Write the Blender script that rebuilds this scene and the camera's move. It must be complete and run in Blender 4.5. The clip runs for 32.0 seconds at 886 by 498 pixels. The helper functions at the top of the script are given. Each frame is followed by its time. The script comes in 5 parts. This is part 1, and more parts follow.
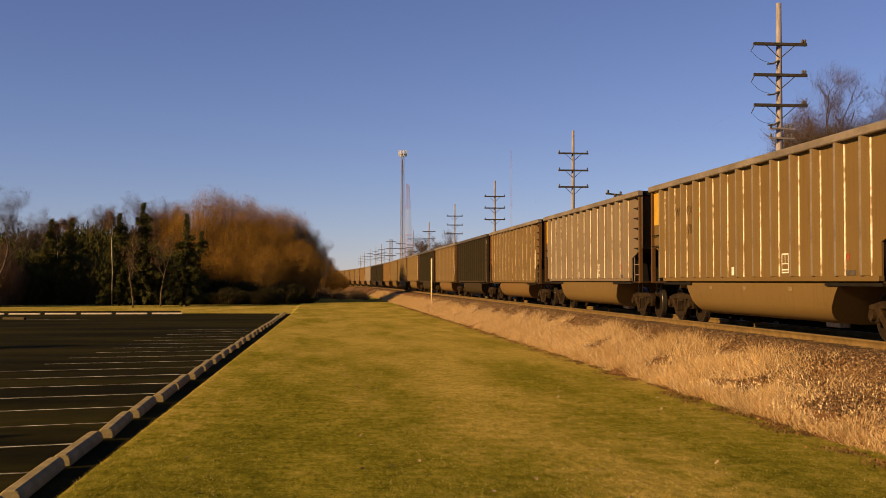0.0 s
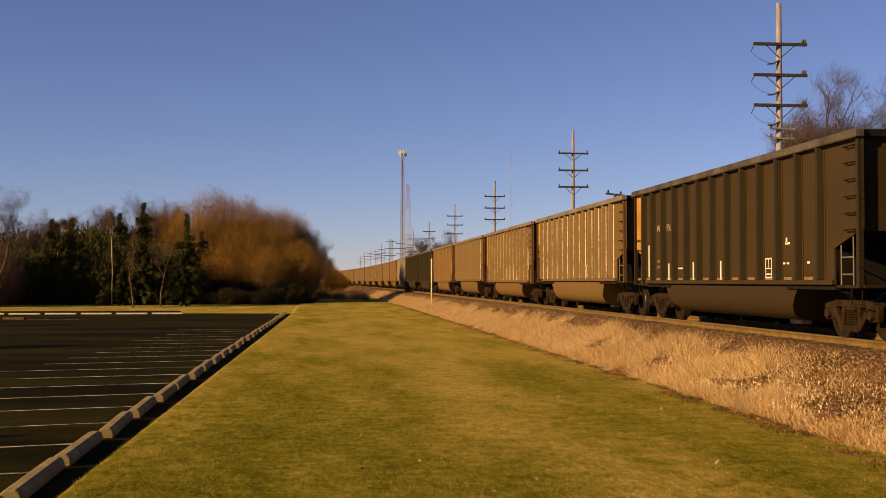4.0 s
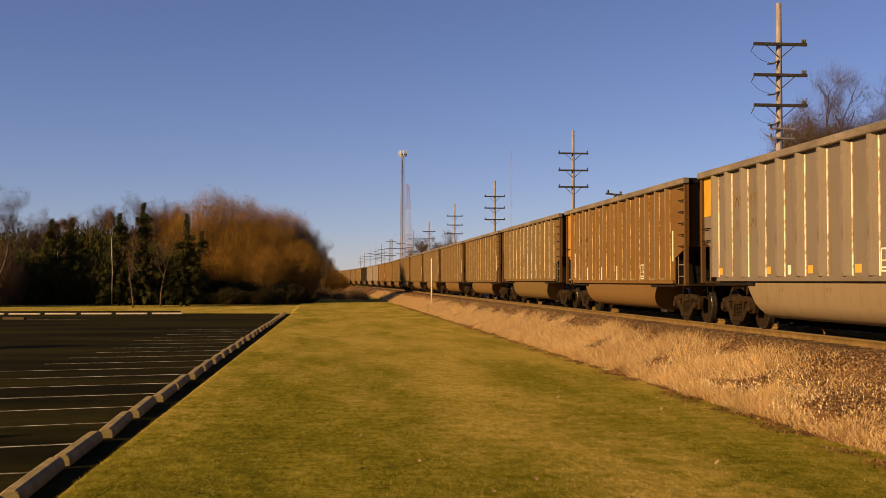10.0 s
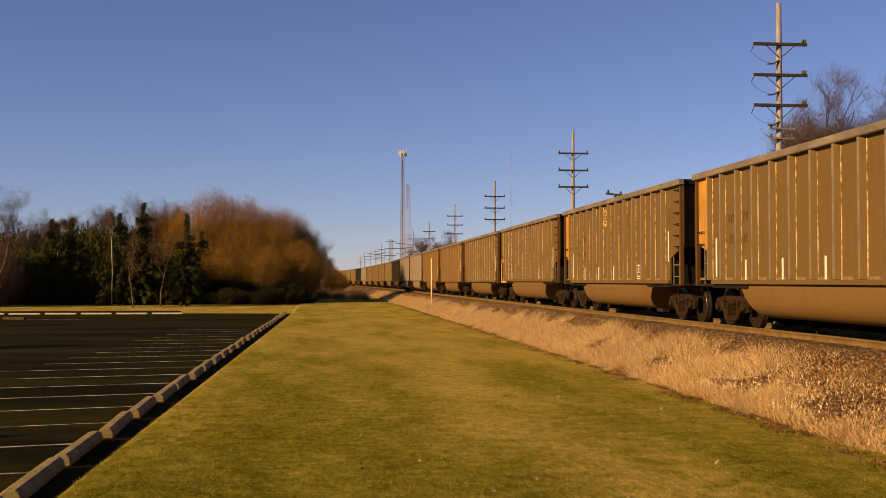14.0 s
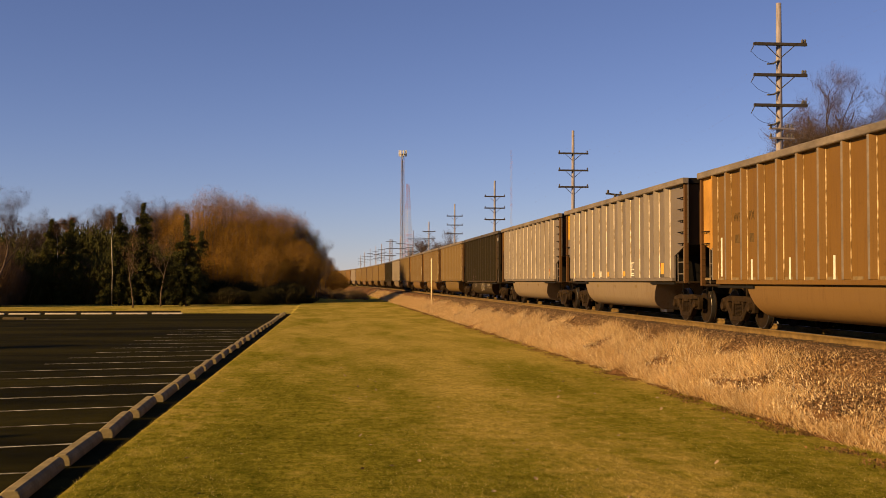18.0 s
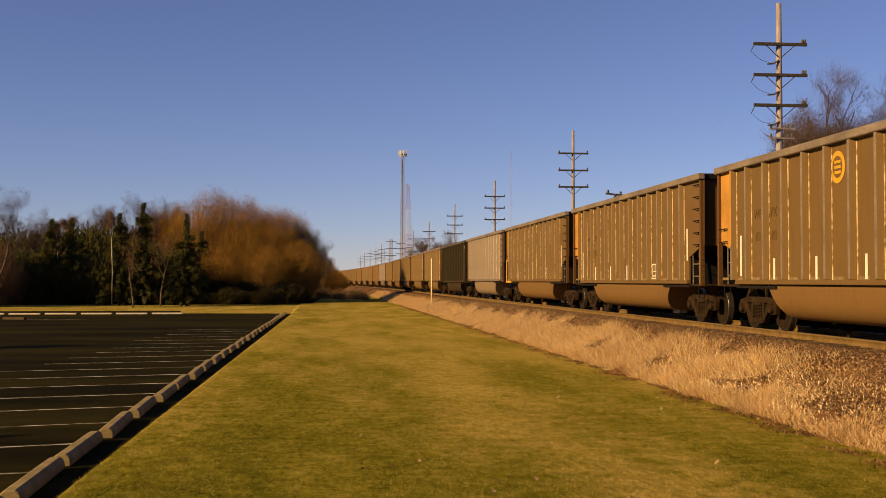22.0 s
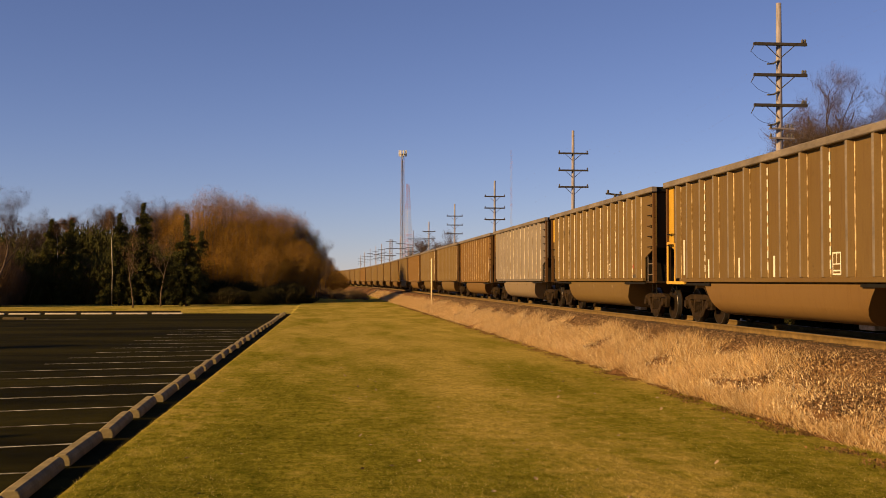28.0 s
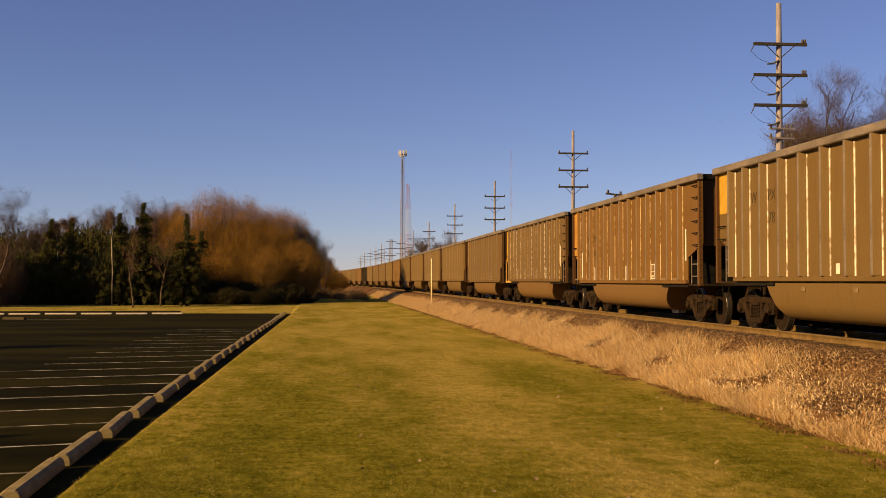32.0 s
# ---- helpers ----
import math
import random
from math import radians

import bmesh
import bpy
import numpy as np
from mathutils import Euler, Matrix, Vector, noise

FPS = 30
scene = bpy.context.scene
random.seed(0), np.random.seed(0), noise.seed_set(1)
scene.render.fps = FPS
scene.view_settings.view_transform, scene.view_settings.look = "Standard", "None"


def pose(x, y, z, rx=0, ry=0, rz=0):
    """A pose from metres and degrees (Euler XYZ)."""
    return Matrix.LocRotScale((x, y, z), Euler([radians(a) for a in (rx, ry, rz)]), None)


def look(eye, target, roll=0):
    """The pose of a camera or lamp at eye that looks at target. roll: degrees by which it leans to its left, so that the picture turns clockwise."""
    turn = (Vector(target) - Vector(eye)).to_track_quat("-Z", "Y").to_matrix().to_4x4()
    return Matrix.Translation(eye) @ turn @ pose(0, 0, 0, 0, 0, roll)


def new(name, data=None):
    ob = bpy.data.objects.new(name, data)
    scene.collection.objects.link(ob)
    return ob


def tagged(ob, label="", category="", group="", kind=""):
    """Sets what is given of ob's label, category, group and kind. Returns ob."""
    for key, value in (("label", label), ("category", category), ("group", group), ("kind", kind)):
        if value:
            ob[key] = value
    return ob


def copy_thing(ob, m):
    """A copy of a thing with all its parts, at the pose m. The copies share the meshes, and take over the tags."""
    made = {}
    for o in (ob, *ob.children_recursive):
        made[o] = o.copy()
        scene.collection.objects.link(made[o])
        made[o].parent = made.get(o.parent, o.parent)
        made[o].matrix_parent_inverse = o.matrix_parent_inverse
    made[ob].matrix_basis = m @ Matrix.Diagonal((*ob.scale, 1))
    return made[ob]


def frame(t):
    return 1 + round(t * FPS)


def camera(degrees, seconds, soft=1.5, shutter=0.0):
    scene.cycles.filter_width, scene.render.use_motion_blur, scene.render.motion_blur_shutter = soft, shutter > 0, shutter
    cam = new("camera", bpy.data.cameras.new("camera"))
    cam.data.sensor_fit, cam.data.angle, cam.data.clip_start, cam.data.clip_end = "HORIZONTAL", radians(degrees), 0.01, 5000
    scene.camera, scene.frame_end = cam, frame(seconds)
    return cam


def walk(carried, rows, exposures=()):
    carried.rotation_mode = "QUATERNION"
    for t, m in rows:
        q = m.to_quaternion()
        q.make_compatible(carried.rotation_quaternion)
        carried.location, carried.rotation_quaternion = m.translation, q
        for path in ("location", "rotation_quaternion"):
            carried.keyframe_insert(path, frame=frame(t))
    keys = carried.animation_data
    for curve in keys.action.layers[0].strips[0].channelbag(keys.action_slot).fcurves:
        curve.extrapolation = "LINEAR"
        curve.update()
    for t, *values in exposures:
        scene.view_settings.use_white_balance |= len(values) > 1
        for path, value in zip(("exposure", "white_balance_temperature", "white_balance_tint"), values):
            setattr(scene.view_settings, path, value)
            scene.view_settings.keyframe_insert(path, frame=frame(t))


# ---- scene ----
cam = camera(42.53, 32.0, soft=0.6)
EYE = (0.0, 0.0, 2.3)
AIM = (0.10543, 0.99443, 0.02809)
still = look(EYE, (EYE[0] + AIM[0], EYE[1] + AIM[1], EYE[2] + AIM[2]))
walk(cam, [(0.0, still), (32.0, still)], exposures=[(0.0, 0.67, 6550, 38), (32.0, 0.67, 6550, 38)])

# ---- light: a low warm sun from the side, clear sky ----
SUN_FROM = Vector((-0.850, -0.355, 0.372)).normalized()
world = bpy.data.worlds.new("clear_sky")
scene.world = world
world.use_nodes = True
wn, wl = world.node_tree.nodes, world.node_tree.links
sky = wn.new("ShaderNodeTexSky")
sky.sky_type = "NISHITA"
sky.sun_disc = False
sky.sun_elevation = math.asin(SUN_FROM.z)
sky.sun_rotation = math.atan2(SUN_FROM.x, SUN_FROM.y) % (2 * math.pi)
sky.air_density, sky.dust_density, sky.ozone_density, sky.altitude = 1.0, 0.15, 4.0, 1800
wn["Background"].inputs["Strength"].default_value = 0.052
wl.new(sky.outputs["Color"], wn["Background"].inputs["Color"])
sun = new("sun", bpy.data.lights.new("sun", "SUN"))
sun.data.energy, sun.data.angle, sun.data.color = 4.9, radians(0.55), (1.0, 0.73, 0.24)
sun.matrix_basis = look(SUN_FROM * 50, (0, 0, 0))


# ---- materials ----
def material(name, rough=0.8, metal=0.0):
    m = bpy.data.materials.new(name)
    m.use_nodes = True
    n, l = m.node_tree.nodes, m.node_tree.links
    b = n["Principled BSDF"]
    b.inputs["Roughness"].default_value = rough
    b.inputs["Metallic"].default_value = metal
    b.inputs["Specular IOR Level"].default_value = 0.12
    return m, n, l, b


def coords(n, l, scale=(1, 1, 1), which="Object"):
    tc, mp = n.new("ShaderNodeTexCoord"), n.new("ShaderNodeMapping")
    mp.inputs["Scale"].default_value = scale
    l.new(tc.outputs[which], mp.inputs["Vector"])
    return mp.outputs["Vector"]


def noise_at(n, l, vec, scale, detail=4.0, rough=0.6):
    t = n.new("ShaderNodeTexNoise")
    t.inputs["Scale"].default_value = scale
    t.inputs["Detail"].default_value = detail
    t.inputs["Roughness"].default_value = rough
    l.new(vec, t.inputs["Vector"])
    return t.outputs["Fac"]


def ramp(n, l, fac, stops):
    r = n.new("ShaderNodeValToRGB")
    while len(r.color_ramp.elements) < len(stops):
        r.color_ramp.elements.new(0.5)
    for e, (p, c) in zip(r.color_ramp.elements, stops):
        e.position, e.color = p, (*c, 1) if len(c) == 3 else c
    l.new(fac, r.inputs["Fac"])
    return r.outputs["Color"]


def mix(n, l, fac, a, b, how="MIX"):
    x = n.new("ShaderNodeMix")
    x.data_type, x.blend_type = "RGBA", how
    for sock, v in ((x.inputs[0], fac), (x.inputs[6], a), (x.inputs[7], b)):
        if isinstance(v, (int, float)):
            sock.default_value = v
        elif isinstance(v, tuple):
            sock.default_value = (*v, 1)
        else:
            l.new(v, sock)
    return x.outputs[2]


def bump(n, l, b, height, strength=0.3, distance=0.02):
    k = n.new("ShaderNodeBump")
    k.inputs["Strength"].default_value, k.inputs["Distance"].default_value = strength, distance
    l.new(height, k.inputs["Height"])
    l.new(k.outputs["Normal"], b.inputs["Normal"])


TONE = 0.62


def simple(name, col, rough=0.8, metal=0.0, var=0.25, scale=6.0, bumps=0.15, dist=0.01, stretch=(1, 1, 1)):
    """One colour with grain at two scales."""
    col = tuple(c * TONE for c in col)
    m, n, l, b = material(name, rough, metal)
    v = coords(n, l, stretch)
    big, fine = noise_at(n, l, v, scale, 3), noise_at(n, l, v, scale * 9, 4)
    lo, hi = tuple(c * (1 - var) for c in col), tuple(min(1, c * (1 + var)) for c in col)
    c1 = ramp(n, l, big, [(0.3, lo), (0.7, hi)])
    g = ramp(n, l, fine, [(0.25, (1 - var, 1 - var, 1 - var)), (0.75, (1, 1, 1))])
    l.new(mix(n, l, 1.0, c1, g, "MULTIPLY"), b.inputs["Base Color"])
    bump(n, l, b, fine, bumps, dist)
    return m


def car_paint(name, base, dust, rust, amount=0.5, rough=0.6, metal=0.0):
    """Weathered freight-car paint: dust film in blotches, vertical run-off streaks, rust low down."""
    base, dust, rust = (tuple(c * TONE for c in q) for q in (base, dust, rust))
    m, n, l, b = material(name, rough, metal)
    v = coords(n, l)
    streak = noise_at(n, l, coords(n, l, (5.0, 5.0, 0.35)), 2.2, 5, 0.65)
    blot = noise_at(n, l, v, 0.55, 4, 0.6)
    fine = noise_at(n, l, v, 38.0, 3, 0.6)
    c1 = mix(n, l, ramp(n, l, blot, [(0.25, (amount - 0.25,) * 3), (0.75, (amount + 0.2,) * 3)]), base, dust)
    film = noise_at(n, l, coords(n, l, (0.5, 0.22, 0.8)), 0.9, 3, 0.5)
    c1 = mix(n, l, ramp(n, l, film, [(0.45, (0, 0, 0)), (0.68, (0.55, 0.55, 0.55))]), c1, tuple(0.5 * (x + y) for x, y in zip(base, rust)))
    c2 = mix(n, l, ramp(n, l, streak, [(0.52, (0, 0, 0)), (0.78, (0.5, 0.5, 0.5))]), c1, rust)
    speck = noise_at(n, l, v, 3.3, 6, 0.75)
    c3 = mix(n, l, ramp(n, l, speck, [(0.62, (0, 0, 0)), (0.72, (0.45, 0.45, 0.45))]), c2, tuple(x * 0.55 for x in rust))
    g = ramp(n, l, fine, [(0.2, (0.8, 0.8, 0.8)), (0.8, (1, 1, 1))])
    l.new(mix(n, l, 1.0, c3, g, "MULTIPLY"), b.inputs["Base Color"])
    bump(n, l, b, blot, 0.25, 0.03)
    return m


DUST = (0.208, 0.126, 0.036)
RUST = (0.135, 0.062, 0.014)
P_TAN = car_paint("dusty_tan_paint", (0.240, 0.152, 0.049), DUST, RUST, 0.5)
P_GREY = car_paint("dusty_grey_paint", (0.285, 0.220, 0.155), DUST, RUST, 0.35)
P_SILVER = car_paint("bare_aluminium", (0.292, 0.240, 0.195), (0.24, 0.19, 0.138), (0.18, 0.13, 0.08), 0.3, 0.5, 0.15)
P_BROWN = car_paint("dusty_brown_paint", (0.265, 0.130, 0.022), (0.225, 0.125, 0.034), RUST, 0.5)
P_OCHRE = car_paint("dusty_ochre_paint", (0.220, 0.130, 0.036), (0.198, 0.128, 0.048), RUST, 0.5)
# Darker copy of the dark car paint, with the ribs' shade painted in.
P_DARKRIB = car_paint("shaded_dark_rib_paint", (0.034, 0.026, 0.012), (0.055, 0.040, 0.017), (0.045, 0.026, 0.009), 0.45)
P_DARK = car_paint("dark_brown_paint", (0.060, 0.038, 0.0145), (0.088, 0.057, 0.021), (0.06, 0.032, 0.008), 0.45)
P_YELLOW = simple("yellow_panel_paint", (0.70, 0.40, 0.03), 0.55, var=0.12, scale=1.5)
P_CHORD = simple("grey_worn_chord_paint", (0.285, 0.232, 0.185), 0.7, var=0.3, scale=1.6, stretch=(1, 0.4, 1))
P_DARKBELLY = car_paint("dark_dusty_belly_paint", (0.050, 0.034, 0.014), (0.062, 0.041, 0.016), (0.09, 0.048, 0.01), 0.5)
P_BELLY = car_paint("dusty_belly_paint", (0.25, 0.138, 0.040), (0.235, 0.138, 0.046), RUST, 0.5)
P_PALEBELLY = car_paint("pale_dusty_belly_paint", (0.33, 0.245, 0.155), (0.29, 0.21, 0.12), RUST, 0.4)
P_ORANGE = simple("orange_end_paint", (0.62, 0.31, 0.055), 0.6, var=0.2, scale=1.2)
P_WHITE = simple("white_stencil_paint", (1.0, 0.95, 0.80), 0.6, var=0.15, scale=5)


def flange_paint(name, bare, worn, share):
    """Rib flange: riveted edge, pale in broken lengths, differently on every rib."""
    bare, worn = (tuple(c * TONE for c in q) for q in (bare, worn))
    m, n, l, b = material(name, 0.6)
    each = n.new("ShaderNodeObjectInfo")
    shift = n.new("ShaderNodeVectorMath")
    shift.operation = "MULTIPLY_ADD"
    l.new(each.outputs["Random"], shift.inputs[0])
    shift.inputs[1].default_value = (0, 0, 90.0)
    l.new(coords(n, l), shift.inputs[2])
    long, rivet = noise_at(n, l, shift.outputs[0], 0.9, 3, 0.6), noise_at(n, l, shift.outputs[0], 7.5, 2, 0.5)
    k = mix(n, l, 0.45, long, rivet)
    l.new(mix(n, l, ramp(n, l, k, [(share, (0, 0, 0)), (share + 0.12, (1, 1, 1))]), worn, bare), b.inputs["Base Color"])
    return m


P_EDGE = flange_paint("broken_pale_flange_paint", (0.98, 0.74, 0.42), (0.30, 0.18, 0.06), 0.44)
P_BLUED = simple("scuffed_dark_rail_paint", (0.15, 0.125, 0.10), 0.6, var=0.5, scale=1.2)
P_PALE = flange_paint("pale_flange_paint", (1.15, 1.0, 0.80), (0.42, 0.31, 0.18), 0.42)
P_CAST = simple("pale_cast_metal", (0.75, 0.66, 0.54), 0.6, var=0.4, scale=2.5)
P_RED = simple("red_decal", (0.42, 0.10, 0.05), 0.6)
P_DULL = simple("dull_pale_mark", (0.30, 0.21, 0.10), 0.8)
P_AMBER = simple("orange_decal", (0.85, 0.47, 0.06), 0.5, var=0.1)
P_BLACK = simple("sooty_steel_and_cavity_black", (0.018, 0.015, 0.012), 0.85)
P_STENCIL = simple("dark_stencil_paint", (0.12, 0.10, 0.08), 0.8)
P_SMUDGE = simple("painted_out_smudge", (0.162, 0.098, 0.033), 0.9, var=0.35, scale=5)
P_FADED = simple("faded_stencil_paint", (0.13, 0.085, 0.04), 0.9)
P_ENDS = car_paint("rusty_end_plate", (0.20, 0.095, 0.030), (0.13, 0.07, 0.026), (0.07, 0.030, 0.010), 0.5, 0.9)
P_CHALK = simple("chalky_lettering_paint", (0.60, 0.50, 0.36), 0.8)
P_PINK = simple("pink_spray_paint", (0.75, 0.42, 0.55), 0.6)
M_TRUCK = simple("oily_brown_cast_steel", (0.046, 0.026, 0.010), 0.85, 0.0, var=0.5, scale=5)
M_WHEEL = simple("rusty_wheel_steel", (0.030, 0.017, 0.007), 0.8, 0.0, var=0.4)
M_TREAD = simple("polished_wheel_tread", (0.17, 0.15, 0.13), 0.4, 0.8, var=0.1)
M_RAIL = simple("rusty_rail_steel", (0.25, 0.155, 0.052), 0.8, 0.0, var=0.3, scale=4)
M_RAILTOP = simple("worn_rail_head", (0.40, 0.33, 0.26), 0.4, 0.7, var=0.15)
M_TIE = simple("old_creosoted_timber", (0.11, 0.075, 0.045), 0.9, var=0.35, scale=4, stretch=(0.4, 4, 4))
M_POLE = simple("weathered_pole_timber", (0.48, 0.43, 0.45), 0.9, var=0.3, scale=3, stretch=(6, 6, 0.5))
M_ARM = simple("dark_crossarm_timber", (0.09, 0.078, 0.07), 0.9, var=0.3)
M_INSUL = simple("grey_porcelain", (0.17, 0.155, 0.14), 0.35)
M_WIRE = simple("dull_conductor", (0.22, 0.22, 0.24), 0.6, 0.4)
M_CONC = simple("weathered_concrete", (0.40, 0.315, 0.15), 0.9, var=0.25, scale=3, bumps=0.3)
M_DARKCONC = simple("dark_stained_concrete", (0.10, 0.075, 0.04), 0.9, var=0.3, scale=3)
M_EDGING = simple("dark_edge_strip", (0.035, 0.027, 0.014), 0.95, var=0.4, scale=2)
# Concrete of the far stops, with the sun's brightness put into the colour.
M_PALECONC = simple("pale_sunlit_concrete", (0.80, 0.70, 0.54), 0.9, var=0.2, scale=3)
M_BARK = simple("grey_brown_bark", (0.25, 0.18, 0.11), 0.95, var=0.35, scale=5, stretch=(3, 3, 0.6))
M_DARKBARK = simple("dark_grey_bark", (0.15, 0.105, 0.075), 0.95, var=0.35, scale=5, stretch=(3, 3, 0.6))
M_BIRCH = simple("pale_birch_bark", (0.85, 0.74, 0.52), 0.8, var=0.75, scale=2.2, stretch=(1, 1, 1.6))
M_TWIG = simple("brown_twigs", (0.25, 0.150, 0.075), 0.95, var=0.4, scale=0.4)
M_GREYTWIG = simple("grey_twigs", (0.15, 0.105, 0.08), 0.95, var=0.3, scale=0.4)
M_WILLOW = simple("orange_brown_willow_twigs", (0.455, 0.24, 0.032), 0.95, var=0.5, scale=0.35)
M_NEEDLE = simple("dark_spruce_needles", (0.10, 0.098, 0.022), 0.9, var=0.4, scale=0.8)
M_DEEP = simple("very_dark_shrub_foliage", (0.045, 0.040, 0.012), 0.95, var=0.4, scale=0.6)
M_SEED = simple("bleached_seed_heads", (1.2, 0.98, 0.62), 0.8, var=0.25)
M_LEAF = simple("fallen_brown_leaf", (0.40, 0.22, 0.075), 0.8, var=0.7, scale=9)
M_PALELEAF = simple("bleached_fallen_leaf", (0.62, 0.44, 0.24), 0.8, var=0.6)
M_MARKER = simple("white_marker_post_paint", (1.15, 0.92, 0.55), 0.6, var=0.15)
M_GALV = simple("galvanised_lattice_steel", (0.42, 0.36, 0.33), 0.6, 0.3)
# Mast colours have the distant haze mixed in.
M_MASTRED = simple("hazed_red_mast_paint", (0.55, 0.30, 0.27), 0.7)
M_MASTPALE = simple("pale_mast_paint", (0.62, 0.60, 0.62), 0.7)
M_TAN = simple("straw_litter", (0.38, 0.26, 0.13), 0.95, var=0.35, scale=1.2)


# ---- mesh helpers ----
class Solid:
    """Collects corners and faces of one mesh."""

    def __init__(self):
        self.v, self.f = [], []

    def add(self, verts, faces):
        k = len(self.v)
        self.v += [tuple(p) for p in verts]
        self.f += [tuple(i + k for i in f) for f in faces]
        return self

    def box(self, x0, x1, y0, y1, z0, z1):
        p = [(x, y, z) for z in (z0, z1) for x, y in ((x0, y0), (x1, y0), (x1, y1), (x0, y1))]
        return self.add(p, [(3, 2, 1, 0), (4, 5, 6, 7), (0, 1, 5, 4), (1, 2, 6, 5), (2, 3, 7, 6), (3, 0, 4, 7)])

    def prism(self, poly, axis, a, b):
        """A polygon (anticlockwise in the two other axes) drawn out along an axis from a to b."""
        def at(p, h):
            return {"x": (h, p[0], p[1]), "y": (p[0], h, p[1]), "z": (p[0], p[1], h)}[axis]
        n = len(poly)
        pts = [at(p, a) for p in poly] + [at(p, b) for p in poly]
        faces = [tuple(range(n))[::-1], tuple(range(n, 2 * n))]
        faces += [(i, (i + 1) % n, n + (i + 1) % n, n + i) for i in range(n)]
        return self.add(pts, faces)

    def tube(self, pts, radii, sides=6, cap=True):
        rings, n = [], len(pts)
        pts = [Vector(p) for p in pts]
        for i, p in enumerate(pts):
            d = (pts[min(i + 1, n - 1)] - pts[max(i - 1, 0)]).normalized()
            s = d.cross(Vector((0, 0, 1)) if abs(d.z) < 0.9 else Vector((1, 0, 0))).normalized()
            t = d.cross(s)
            r = radii[i] if hasattr(radii, "__len__") else radii
            rings.append([p + (s * math.cos(a) + t * math.sin(a)) * r for a in (2 * math.pi * j / sides for j in range(sides))])
        k = len(self.v)
        self.v += [tuple(q) for ring in rings for q in ring]
        for i in range(n - 1):
            for j in range(sides):
                a, b = k + i * sides + j, k + i * sides + (j + 1) % sides
                self.f.append((a, b, b + sides, a + sides))
        if cap:
            self.f.append(tuple(k + j for j in range(sides))[::-1])
            self.f.append(tuple(k + (n - 1) * sides + j for j in range(sides)))
        return self

    def lathe(self, prof, axis, sides=24, centre=(0, 0, 0), cap=True):
        """Turn a profile of (along, radius) about an axis."""
        k = len(self.v)
        for h, r in prof:
            for j in range(sides):
                a = 2 * math.pi * j / sides
                c, s = r * math.cos(a), r * math.sin(a)
                p = {"x": (h, c, s), "y": (c, h, s), "z": (c, s, h)}[axis]
                self.v.append((p[0] + centre[0], p[1] + centre[1], p[2] + centre[2]))
        for i in range(len(prof) - 1):
            for j in range(sides):
                a, b = k + i * sides + j, k + i * sides + (j + 1) % sides
                self.f.append((a, b, b + sides, a + sides))
        if cap:
            self.f.append(tuple(k + j for j in range(sides))[::-1])
            self.f.append(tuple(k + (len(prof) - 1) * sides + j for j in range(sides)))
        return self

    def mesh(self, name, mat, smooth=False, bevel=0.0):
        me = bpy.data.meshes.new(name)
        me.from_pydata(self.v, [], self.f)
        bm = bmesh.new()
        bm.from_mesh(me)
        if bevel:
            sharp = [e for e in bm.edges if len(e.link_faces) == 2 and e.calc_face_angle(0) > 0.6]
            bmesh.ops.bevel(bm, geom=sharp, offset=bevel, segments=1, affect="EDGES", clamp_overlap=True)
        bmesh.ops.recalc_face_normals(bm, faces=bm.faces)
        bm.to_mesh(me)
        bm.free()
        me.materials.append(mat)
        if smooth:
            me.polygons.foreach_set("use_smooth", [True] * len(me.polygons))
        return me


def raw_mesh(name, mat, verts, faces, smooth=False):
    """A mesh from number arrays, with no clean-up: for very many small pieces."""
    me = bpy.data.meshes.new(name)
    verts, faces = np.asarray(verts, np.float32), np.asarray(faces, np.int32)
    me.vertices.add(len(verts))
    me.vertices.foreach_set("co", verts.ravel())
    w = faces.shape[1]
    me.loops.add(faces.size)
    me.loops.foreach_set("vertex_index", faces.ravel())
    me.polygons.add(len(faces))
    me.polygons.foreach_set("loop_start", np.arange(0, faces.size, w, dtype=np.int32))
    me.polygons.foreach_set("loop_total", np.full(len(faces), w, np.int32))
    me.update(calc_edges=True)
    me.materials.append(mat)
    if smooth:
        me.polygons.foreach_set("use_smooth", [True] * len(me.polygons))
    return me


def part(name, mesh, parent, at=(0, 0, 0), label="", turn=0.0):
    ob = new(name, mesh)
    ob.parent = parent
    ob.matrix_basis = pose(*at, 0, 0, turn)
    if label:
        ob["label"] = label
    return ob


def thing(name, label, category, at=(0, 0, 0), group="", turn=0.0, data=None, kind=""):
    ob = new(name, data)
    ob.matrix_basis = pose(*at, 0, 0, turn)
    return tagged(ob, label, category, group, kind)


# ---- the railway line: straight past the camera, then a long bend to the left ----
LINE_X, RAIL_Z = 11.19, 1.173
BEND_AT, BEND_R, BEND_END = 150.0, 2500.0, 470.0


def on_line(s):
    """Place and heading (radians to the left) on the line, s metres along it."""
    if s <= BEND_AT:
        return LINE_X, s, 0.0
    a = min(s, BEND_END) - BEND_AT
    ang = a / BEND_R
    x, y = LINE_X - BEND_R * (1 - math.cos(ang)), BEND_AT + BEND_R * math.sin(ang)
    r = max(0.0, s - BEND_END)
    return x - r * math.sin(ang), y + r * math.cos(ang), ang


def beside(s, off):
    x, y, a = on_line(s)
    return x + off * math.cos(a), y + off * math.sin(a)


def rough(x, y, size, seed=0.0):
    return noise.noise(Vector((x / size + seed, y / size - seed, seed)))


